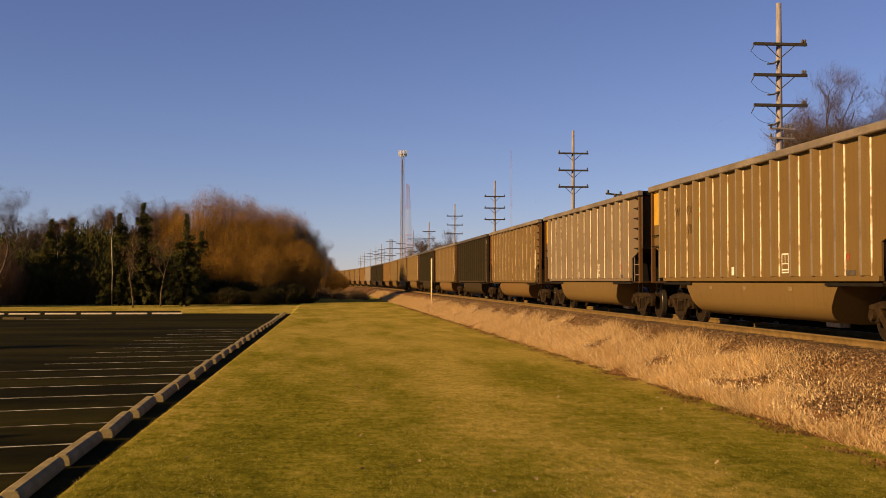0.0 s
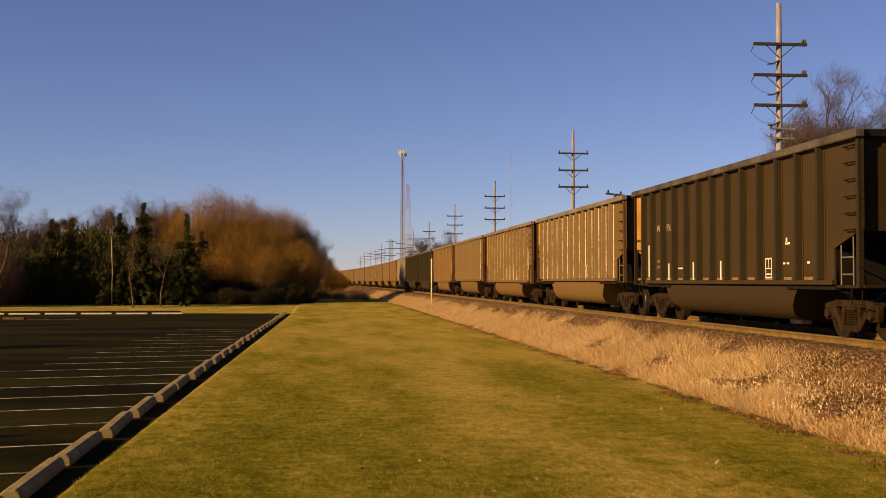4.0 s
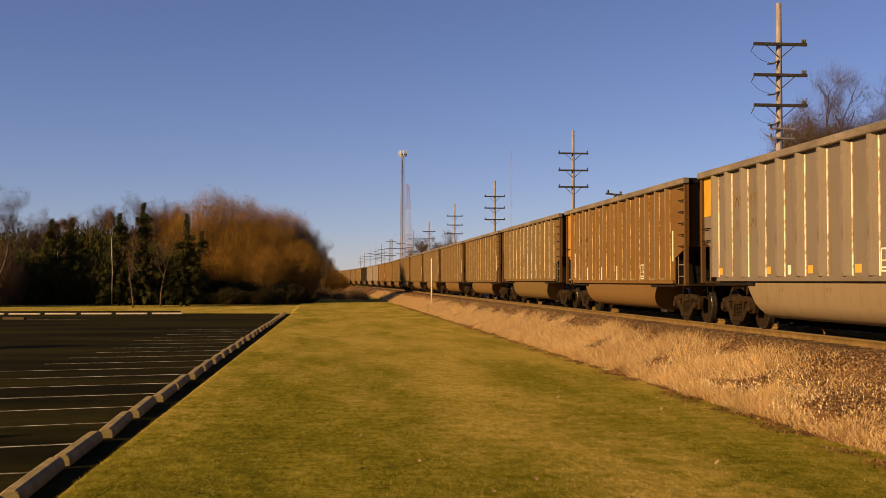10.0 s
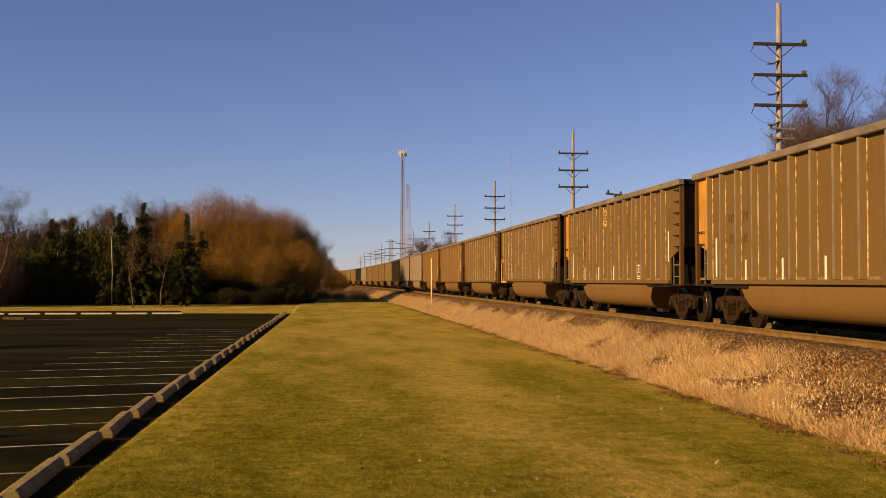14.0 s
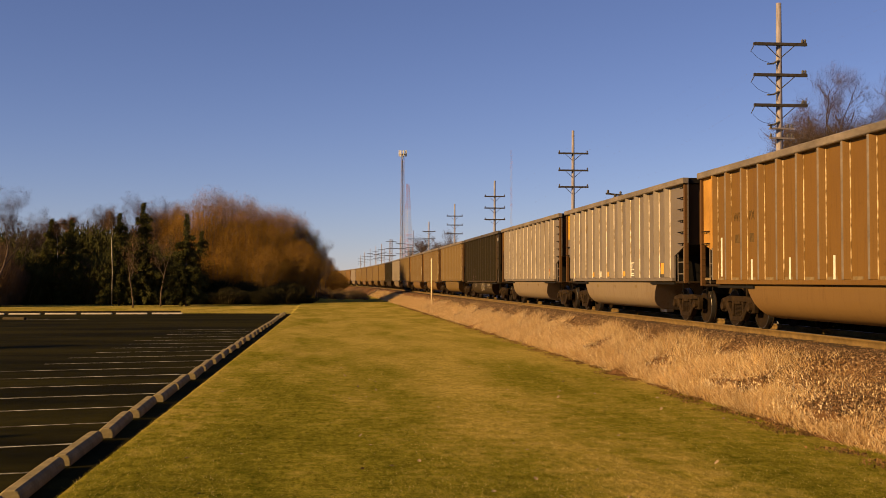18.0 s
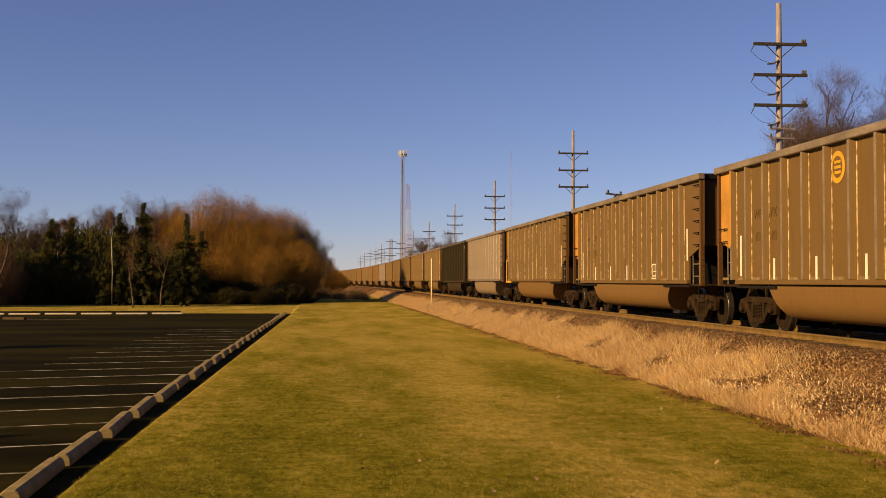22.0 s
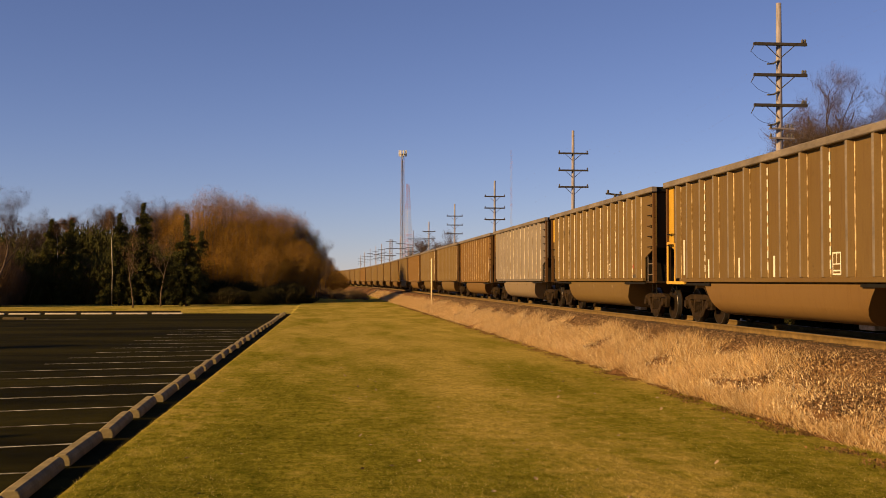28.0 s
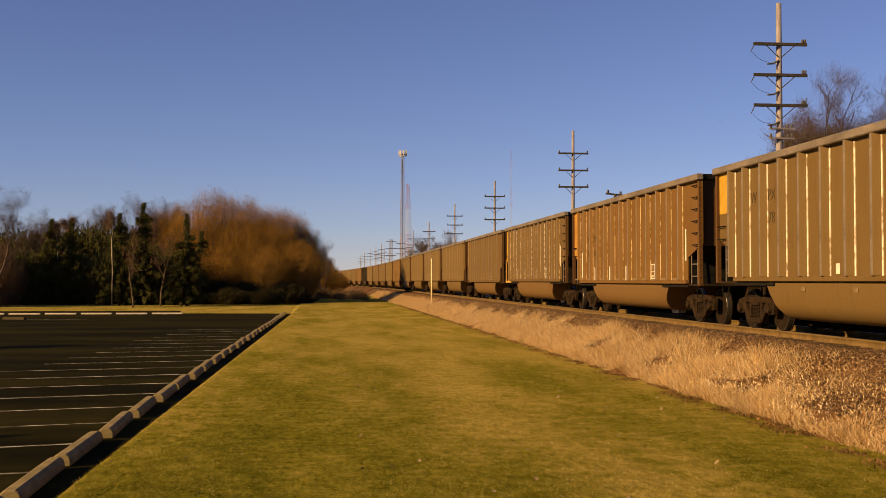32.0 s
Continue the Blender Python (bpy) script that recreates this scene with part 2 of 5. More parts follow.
# lawn and land: one sheet to the horizon
def lawn_wear_and_falloff(n, l):
    """How straw-coloured the lawn is: worn bands along the mowing lines, blotches at two scales."""
    v = coords(n, l)
    wob = noise_at(n, l, coords(n, l, (1.0, 0.35, 1)), 0.5, 3, 0.6)
    sep, mad = n.new("ShaderNodeSeparateXYZ"), n.new("ShaderNodeMath")
    l.new(v, sep.inputs[0])
    mad.operation = "MULTIPLY_ADD"
    l.new(wob, mad.inputs[0])
    mad.inputs[1].default_value = 2.6
    l.new(sep.outputs[0], mad.inputs[2])
    span = n.new("ShaderNodeMapRange")
    span.inputs["From Min"].default_value, span.inputs["From Max"].default_value = -1.7, 9.3
    l.new(mad.outputs[0], span.inputs["Value"])
    grey = [(0.02, 0.36), (0.07, 0.12), (0.24, 0.05), (0.36, 0.22), (0.46, 0.34), (0.58, 0.50), (0.66, 0.38), (0.75, 0.22), (0.92, 0.26)]
    bands = ramp(n, l, span.outputs["Result"], [(p, (g, g, g)) for p, g in grey])
    patch = ramp(n, l, noise_at(n, l, coords(n, l, (1.0, 0.26, 1)), 0.50, 6, 0.68), [(0.36, (0, 0, 0)), (0.64, (1, 1, 1))])
    mid = ramp(n, l, noise_at(n, l, v, 2.3, 5, 0.7), [(0.34, (0, 0, 0)), (0.68, (1, 1, 1))])
    both = mix(n, l, 0.36, bands, patch)
    near = mix(n, l, 0.26, both, mid)
    # Straw share grows with distance, with lens darkening painted into the near lawn.
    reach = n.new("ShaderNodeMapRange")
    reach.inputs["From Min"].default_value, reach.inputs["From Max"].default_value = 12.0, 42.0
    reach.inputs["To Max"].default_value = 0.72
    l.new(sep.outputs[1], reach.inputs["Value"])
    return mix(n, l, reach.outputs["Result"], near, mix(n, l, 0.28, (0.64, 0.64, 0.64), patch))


def land_material():
    m, n, l, b = material("autumn_lawn", 0.95)
    b.inputs["Specular IOR Level"].default_value = 0.0
    v = coords(n, l)
    wear = lawn_wear_and_falloff(n, l)
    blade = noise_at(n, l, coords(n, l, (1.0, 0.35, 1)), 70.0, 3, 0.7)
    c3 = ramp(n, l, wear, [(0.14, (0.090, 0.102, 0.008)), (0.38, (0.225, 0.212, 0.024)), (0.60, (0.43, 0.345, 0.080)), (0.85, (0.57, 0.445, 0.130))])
    fine = noise_at(n, l, v, 16.0, 6, 0.75)
    c3 = mix(n, l, ramp(n, l, fine, [(0.50, (0, 0, 0)), (0.74, (0.6, 0.6, 0.6))]), c3, (0.42, 0.33, 0.05))
    clump = noise_at(n, l, coords(n, l, (1.0, 0.3, 1)), 13.0, 5, 0.75)
    c3 = mix(n, l, 1.0, c3, ramp(n, l, clump, [(0.36, (0.62, 0.65, 0.62)), (0.5, (1.02, 1.03, 1.02)), (0.66, (1.32, 1.27, 1.18))]), "MULTIPLY")
    c4 = mix(n, l, 1.0, c3, ramp(n, l, blade, [(0.3, (0.45, 0.45, 0.45)), (0.68, (1.2, 1.18, 1.1))]), "MULTIPLY")
    l.new(mix(n, l, 1.0, c4, (0.92, 0.865, 0.80), "MULTIPLY"), b.inputs["Base Color"])
    bump(n, l, b, blade, 0.6, 0.02)
    return m


M_LAND = land_material()
def stop_x(y):
    return -3.15 + 0.0098 * (y - 15.0)


def lot_side(y):
    """Where the lawn meets the asphalt."""
    return stop_x(min(max(y, -30.0), 80.0)) + 0.41


rim = [-3000, -1200, -500, -200, -90, -60, -40, -25, *range(-16, -3, 2), "a", "b", "c", "d", *range(-1, 32, 2), 40, 60, 90, 200, 500, 1200, 3000]
rows = [-3000, -1200, -400, -120, -40, 0, *range(4, 60, 3), 66, 75, 85, 95, 110, 130, 150, 180, 220, 300, 450, 700, 1200, 3000]
sheet = []
for y in rows:
    for x in rim:
        z = -0.03
        if x in ("a", "b", "c", "d"):
            z = {"a": -0.03, "b": -0.02, "c": 0.05, "d": 0.055}[x]
            x = lot_side(y) + {"a": -0.3, "b": -0.04, "c": 0.03, "d": 0.10}[x]
        elif x > -4:
            z = 0.05 * rough(x, y, 9.0) * (1 if x < 300 and y > 60 else 0) + (0.03 if x == -1 else 0)
        sheet.append((x, y, z))
w = len(rim)
quads = [(j * w + i, j * w + i + 1, (j + 1) * w + i + 1, (j + 1) * w + i) for j in range(len(rows) - 1) for i in range(w - 1)]
tagged(new("ground", raw_mesh("ground", M_LAND, sheet, quads, True)), "mown autumn lawn, olive green with straw-coloured patches", "lawn", kind="structure")


# the raised bank that carries the track
def bank_material():
    m, n, l, b = material("gravel_and_litter_bank", 0.95)
    v = coords(n, l)
    big, mid, fine = noise_at(n, l, v, 0.6, 4), noise_at(n, l, v, 7.0, 5, 0.7), noise_at(n, l, v, 34.0, 3, 0.7)
    c1 = ramp(n, l, mid, [(0.25, (0.15, 0.095, 0.045)), (0.5, (0.34, 0.22, 0.11)), (0.8, (0.52, 0.36, 0.18))])
    c2 = mix(n, l, ramp(n, l, big, [(0.35, (0, 0, 0)), (0.7, (0.5, 0.5, 0.5))]), c1, (0.46, 0.31, 0.14))
    c3 = mix(n, l, 1.0, c2, ramp(n, l, fine, [(0.3, (0.3, 0.28, 0.26)), (0.65, (1.25, 1.2, 1.12))]), "MULTIPLY")
    l.new(mix(n, l, 1.0, c3, (0.43, 0.34, 0.26), "MULTIPLY"), b.inputs["Base Color"])
    bump(n, l, b, fine, 0.7, 0.02)
    return m


M_BANK = bank_material()
# The level far side is added, so train-shaded ground fills the view underneath.
BANK = [(-4.05, -0.12), (-3.75, 0.05), (-3.2, 0.30), (-2.6, 0.62), (-2.15, 0.88), (-1.75, 0.985), (-1.2, 1.0), (0, 1.0), (1.2, 1.0), (1.75, 0.98), (5.5, 0.96), (7.0, 0.6), (9.0, -0.1)]
along = [-720, -500, -300, -150, -60, *np.arange(-10, 120, 0.8), *range(122, 470, 6), 500, 560, 640, 760, 900, 1100, 1300]
pts = []
for s in along:
    for i, (o, z) in enumerate(BANK):
        x, y = beside(float(s), o + (0.5 if o < -3.6 else 0.14) * rough(s, o, 1.9, 3) * (o < -1.6))
        pts.append((x, y, z + 0.05 * rough(s, o, 1.1, 7) * (o < -1.6)))
w = len(BANK)
quads = [(j * w + i, j * w + i + 1, (j + 1) * w + i + 1, (j + 1) * w + i) for j in range(len(along) - 1) for i in range(w - 1)]
tagged(new("railway_embankment", raw_mesh("railway_embankment", M_BANK, pts, quads, True)), "low gravel railway embankment with dry litter", "embankment", kind="structure")

# rails: one long swept section each, foot, web and head
RAIL = [(-0.07, 0), (0.07, 0), (0.07, 0.018), (0.012, 0.035), (0.012, 0.12), (0.036, 0.135), (0.036, 0.168), (0.028, 0.173), (-0.028, 0.173), (-0.036, 0.168), (-0.036, 0.135), (-0.012, 0.12), (-0.012, 0.035), (-0.07, 0.018)]
for side in (-0.7535, 0.7535):
    stations = [-720, BEND_AT - 100, *range(int(BEND_AT), int(BEND_END) + 1, 10), 1300]
    rv, n = [], len(RAIL)
    for s in stations:
        for o, z in RAIL:
            rv.append((*beside(float(s), side + o), RAIL_Z - 0.173 + z))
    rf = [(j * n + i, j * n + (i + 1) % n, (j + 1) * n + (i + 1) % n, (j + 1) * n + i) for j in range(len(stations) - 1) for i in range(n)]
    rail = thing("rail", "brown rusted steel rail with a worn bright head", "rail", group="rails of the line", data=raw_mesh("rail", M_RAIL, rv, rf))
    rail.data.materials.append(M_RAILTOP)
    for k, p in enumerate(rail.data.polygons):
        if k % n in (6, 7, 8):
            p.material_index = 1

tie_mesh = Solid().box(-1.28, 1.28, -0.115, 0.115, -0.17, 0).mesh("tie", M_TIE, bevel=0.012)
track_bed = thing("railway_sleepers", "dark timber sleepers bedded in ballast under the rails", "sleepers", kind="structure")
for i in range(240):
    x, y, a = on_line(8.0 + i * 0.53)
    part("sleeper", tie_mesh, track_bed, (x + random.uniform(-0.04, 0.04), y, 1.025 + random.uniform(-0.01, 0.01)), turn=math.degrees(a) + random.uniform(-1, 1))
far_ties = Solid()
for i in range(640):
    s = 8.0 + (240 + i) * 0.53
    x, y, a = on_line(s)
    c, sn = math.cos(a), math.sin(a)
    q = [(x + u * c - v * sn, y + u * sn + v * c, z) for z in (0.9, 1.025) for u, v in ((-1.28, -0.115), (1.28, -0.115), (1.28, 0.115), (-1.28, 0.115))]
    far_ties.add(q, [(4, 5, 6, 7), (0, 1, 5, 4), (1, 2, 6, 5), (2, 3, 7, 6), (3, 0, 4, 7)])
tagged(part("far_sleepers", far_ties.mesh("far_sleepers", M_TIE), track_bed), kind="stuff")


# ---- parking lot ----
def asphalt_material():
    m, n, l, b = material("old_asphalt", 1.0)
    b.inputs["Specular IOR Level"].default_value = 0.02
    v = coords(n, l)
    big, mid, fine = noise_at(n, l, coords(n, l, (0.25, 1, 1)), 0.35, 4), noise_at(n, l, v, 2.2, 5), noise_at(n, l, v, 90.0, 2)
    c = ramp(n, l, big, [(0.36, (0.0088, 0.0080, 0.0009)), (0.64, (0.0275, 0.0238, 0.0031))])
    c = mix(n, l, 1.0, c, ramp(n, l, mid, [(0.3, (0.7, 0.7, 0.7)), (0.7, (1.15, 1.1, 1.0))]), "MULTIPLY")
    l.new(mix(n, l, 1.0, c, ramp(n, l, fine, [(0.2, (0.6, 0.6, 0.6)), (0.8, (1.25, 1.25, 1.25))]), "MULTIPLY"), b.inputs["Base Color"])
    bump(n, l, b, fine, 0.5, 0.006)
    return m


M_ASPHALT = asphalt_material()


lot_edge = [(lot_side(y) + 0.05 + 0.05 * rough(y, 0, 0.9, 5) + 0.03 * rough(y, 0, 0.25, 2), y) for y in np.arange(-30, 81.0, 0.4)]
lot_poly = [(-13, -30), *lot_edge, (-2.3, 80.6), (-8, 81.8), (-44, 81.0), (-26, 60), (-15, 25)]
lot = Solid()
lot.prism(lot_poly, "z", -0.25, 0.016)
tagged(new("parking_lot", lot.mesh("parking_lot", M_ASPHALT)), "dark old asphalt parking lot with faded white lines", "parking lot", kind="structure")

def line_material():
    m, n, l, b = material("worn_stall_line_paint", 0.95)
    wear = noise_at(n, l, coords(n, l, (0.6, 1.6, 1)), 1.6, 6, 0.8)
    c = ramp(n, l, wear, [(0.40, (0.035, 0.028, 0.012)), (0.60, (0.62, 0.58, 0.44))])
    l.new(c, b.inputs["Base Color"])
    return m


M_WORN = line_material()
# faded stall lines, painted askew to the wheel stops
markings = thing("stall_markings", "thin worn white stall lines on the asphalt", "road marking", kind="structure")
for i in range(18):
    y = 23.65 + (i - 4) * 2.39
    ln = Solid()
    x0, reach = stop_x(y) - 0.28, 5.6 - 0.12 * i + random.uniform(-0.4, 0.2)
    d = Vector((-1, -0.25 + 0.012 * max(0, i - 5), 0)).normalized()
    e = Vector((-d.y, d.x, 0)) * 0.048
    start = random.uniform(0.0, 0.08)
    p, q = Vector((x0, y, 0.021)) + d * start, Vector((x0, y, 0.021)) + d * reach
    ln.add([p - e, q - e, q + e, p + e], [(0, 1, 2, 3)])
    part("stall_line", ln.mesh("stall_line", M_WORN), markings)

stop_sec = [(-0.108, 0), (0.108, 0), (0.114, 0.055), (0.108, 0.098), (0.086, 0.134), (0.050, 0.154), (-0.050, 0.154), (-0.086, 0.134), (-0.108, 0.098), (-0.114, 0.055)]
stop_mesh = Solid().prism(stop_sec, "y", 0, 2.23).mesh("wheel_stop", M_CONC, bevel=0.012)
for i in range(28):
    y = 9.55 + i * 2.468
    ob = thing("wheel_stop", "weathered tan concrete wheel stop on the asphalt edge", "wheel stop", (stop_x(y) + random.uniform(-0.035, 0.035), y + random.uniform(-0.03, 0.03), 0.016), "wheel stops along the lawn", random.uniform(0.6, 2.2), stop_mesh)
far_stop_mesh = Solid().prism(stop_sec, "y", 0, 2.05).mesh("wheel_stop", M_PALECONC, bevel=0.012)
for i in range(9):
    x = -9.6 - i * 2.38
    thing("wheel_stop", "pale concrete wheel stop along the far edge of the asphalt", "wheel stop", (x, 80.2 + random.uniform(-0.1, 0.1), -0.035), "wheel stops along the far edge", 90 + random.uniform(-1, 1), far_stop_mesh)
# Low strip added to draw the dark line behind the far stops.
tagged(new("lot_edging", Solid().box(-34.0, -9.8, 80.7, 80.95, 0.0, 0.23).mesh("lot_edging", M_EDGING, bevel=0.02)), "low dark edge strip between the asphalt and the far lawn", "kerb", kind="structure")
stripe = Solid().add([(-18.2, 70.2, 0.021), (-13.9, 69.8, 0.021), (-13.9, 70.05, 0.021), (-18.2, 70.5, 0.021)], [(0, 1, 2, 3)])
part("stall_line", stripe.mesh("stall_line", M_WORN), markings)
dark_stop_mesh = Solid().prism(stop_sec, "y", 0, 1.6).mesh("wheel_stop", M_DARKCONC, bevel=0.012)
for i in range(2):
    thing("wheel_stop", "dark concrete wheel stop standing loose on the asphalt", "wheel stop", (-17.3 - i * 1.7, 69.0 - i * 0.3, 0.016), "loose wheel stops", 62 + 5 * i, dark_stop_mesh)


# ---- the coal train ----
HL, HF, SHEET, OUT, TOP = 7.40, 7.55, 1.46, 1.60, 3.90
RIB_Y = [-5.73 + 1.03 * i for i in range(12)] + [6.52]
BAY = [y + 0.64 for y in RIB_Y]
FACE = Matrix(((0, 0, -1, 0), (-1, 0, 0, 0), (0, 1, 0, 0), (0, 0, 0, 1)))


def words(name, text, size, mat, parent, y, z, label="", x=-SHEET - 0.006):
    cu = bpy.data.curves.new(name, "FONT")
    cu.body, cu.size, cu.extrude = text, size, 0.002
    cu.align_x, cu.align_y = "CENTER", "CENTER"
    cu.materials.append(mat)
    ob = new(name, cu)
    ob.parent = parent
    ob.matrix_basis = Matrix.Translation((x, y, z)) @ FACE
    if label:
        ob["label"] = label
    return ob


def decal(name, mat, parent, y, z, wide, high, label="", x=-SHEET - 0.004):
    me = Solid().box(-0.003, 0.003, -wide / 2, wide / 2, -high / 2, high / 2).mesh(name, mat)
    return part(name, me, parent, (x, y, z), label)


# running gear, shared by all cars
def truck_meshes():
    wheel = Solid().lathe([(-0.07, 0.12), (-0.07, 0.40), (-0.067, 0.457), (0.045, 0.462), (0.05, 0.485), (0.075, 0.482), (0.075, 0.40), (0.03, 0.37), (0.02, 0.17), (0.07, 0.15), (0.07, 0.10)], "x", 28)
    wm = wheel.mesh("wheel", M_WHEEL)
    rim_m = Solid().lathe([(-0.073, 0.440), (-0.073, 0.455), (-0.066, 0.4605), (0.044, 0.466), (0.044, 0.44), (-0.073, 0.440)], "x", 28, cap=False).mesh("wheel_rim", M_TREAD)
    axle = Solid().lathe([(-1.05, 0.07), (-0.95, 0.08), (-0.8, 0.1), (0.8, 0.1), (0.95, 0.08), (1.05, 0.07)], "x", 10).mesh("axle", M_WHEEL)
    fr = Solid()
    # the casting: top bar, two legs down to the spring seat, pedestals at the ends
    fr.prism([(-1.10, 0.58), (-0.62, 0.62), (0.62, 0.62), (1.10, 0.58), (1.08, 0.68), (0.6, 0.76), (-0.6, 0.76), (-1.08, 0.68)], "x", -0.07, 0.07)
    for s in (-1, 1):
        leg = [(s * 0.86, 0.62), (s * 0.66, 0.63), (s * 0.30, 0.30), (s * 0.36, 0.17), (s * 0.42, 0.19)]
        fr.prism(leg[::s], "x", -0.08, 0.08)
        fr.prism([(s * 0.74, 0.36), (s * 1.08, 0.36), (s * 1.10, 0.60), (s * 0.74, 0.60)][::s], "x", -0.06, 0.06)
        fr.prism([(s * 0.30, 0.28), (s * 0.40, 0.28), (s * 0.36, 0.64), (s * 0.26, 0.64)][::s], "x", -0.06, 0.06)
    fr.box(-0.1, 0.1, -0.38, 0.38, 0.15, 0.27)
    frame_m = fr.mesh("side_frame", M_TRUCK, bevel=0.014)
    cap_m = Solid().lathe([(-0.05, 0.055), (-0.045, 0.10), (0.06, 0.12)], "x", 12).mesh("bearing_cap", M_TRUCK)
    sp = Solid()
    for dy in (-0.15, 0.0, 0.15):
        prof = []
        for i in range(9):
            prof += [(0.27 + i * 0.032, 0.066), (0.286 + i * 0.032, 0.05)]
        sp.lathe(prof, "z", 8, (0, dy, 0))
    spring_m = sp.mesh("spring_pack", M_WHEEL)
    bol = Solid().prism([(-1.1, 0.56), (-0.7, 0.50), (0.7, 0.50), (1.1, 0.56), (1.1, 0.66), (0.4, 0.80), (-0.4, 0.80), (-1.1, 0.66)], "y", -0.19, 0.19).mesh("truck", M_TRUCK, bevel=0.015)
    beam = Solid().box(-0.85, 0.85, -0.06, 0.06, 0.34, 0.46).box(-0.78, -0.70, -0.08, 0.12, 0.30, 0.52).box(0.70, 0.78, -0.08, 0.12, 0.30, 0.52).mesh("brake_beam", M_TRUCK, bevel=0.01)
    return wm, rim_m, axle, frame_m, cap_m, spring_m, bol, beam


WHEEL, RIM, AXLE, SIDE_FRAME, BEARING, SPRING, BOLSTER, BRAKE = truck_meshes()
COUPLER = Solid().box(-0.08, 0.08, -0.25, 0.42, -0.09, 0.09).prism([(-0.16, 0.40), (0.10, 0.40), (0.17, 0.52), (0.13, 0.70), (0.02, 0.70), (0.03, 0.56), (-0.10, 0.58), (-0.17, 0.66)], "z", -0.14, 0.14).mesh("coupler", M_TRUCK, bevel=0.01)
HOSE = Solid().tube([(0.3, 0.1, 0.0), (0.3, 0.32, -0.06), (0.26, 0.5, -0.28), (0.2, 0.68, -0.34)], 0.028, 6).mesh("air_hose", P_BLACK, True)
GRAB = Solid().tube([(0, -0.2, 0), (-0.085, -0.2, 0), (-0.085, 0.2, 0), (0, 0.2, 0)], 0.014, 5).tube([(-0.085, -0.2, 0), (-0.085, -0.2, -0.07)], 0.012, 5).mesh("grab_iron", P_BLACK)
RAILING = Solid().tube([(0, -0.28, -0.02), (0, -0.28, 0.98)], 0.017, 5).tube([(0, 0.22, -0.02), (0, 0.22, 1.0)], 0.017, 5).tube([(0, -0.28, 0.52), (0, 0.22, 0.52)], 0.015, 5).tube([(0, -0.28, 0.2), (0, 0.22, 0.2)], 0.015, 5).mesh("handrail", P_CHORD)
BRAKE_CYL = Solid().lathe([(-0.3, 0.06), (-0.28, 0.13), (0.18, 0.13), (0.2, 0.04), (0.5, 0.03)], "x", 12).mesh("brake_cylinder", P_BLACK, True)
OUTLET = Solid().box(-0.12, 0.12, -0.32, 0.32, -0.07, 0.06).mesh("outlet_box", P_CAST, bevel=0.015)
STEP = Solid().tube([(0, -0.2, 0), (0, -0.2, -0.34), (0, 0.2, -0.34), (0, 0.2, 0)], 0.016, 5).mesh("sill_step", P_BLACK)


def truck(car, y, full):
    t = part("truck", BOLSTER, car, (0, y, 0))
    for dy in (-0.889, 0.889):
        part("axle", AXLE, t, (0, dy, 0.457))
        for s in (-1, 1):
            w = part("wheel", WHEEL, t, (s * 0.7535, dy, 0.457), turn=0 if s < 0 else 180)
        if full:
            part("wheel_rim", RIM, t, (-0.7535, dy, 0.457), "bright worn wheel rim")
            part("bearing_cap", BEARING, t, (-1.12, dy, 0.50))
    part("brake_beam", BRAKE, t, (0, 0.42, 0))
    for s in (-1, 1):
        part("side_frame", SIDE_FRAME, t, (s * 1.03, 0, 0))
        if s < 0:
            part("spring_pack", SPRING, t, (s * 1.03, 0, 0))
    return t


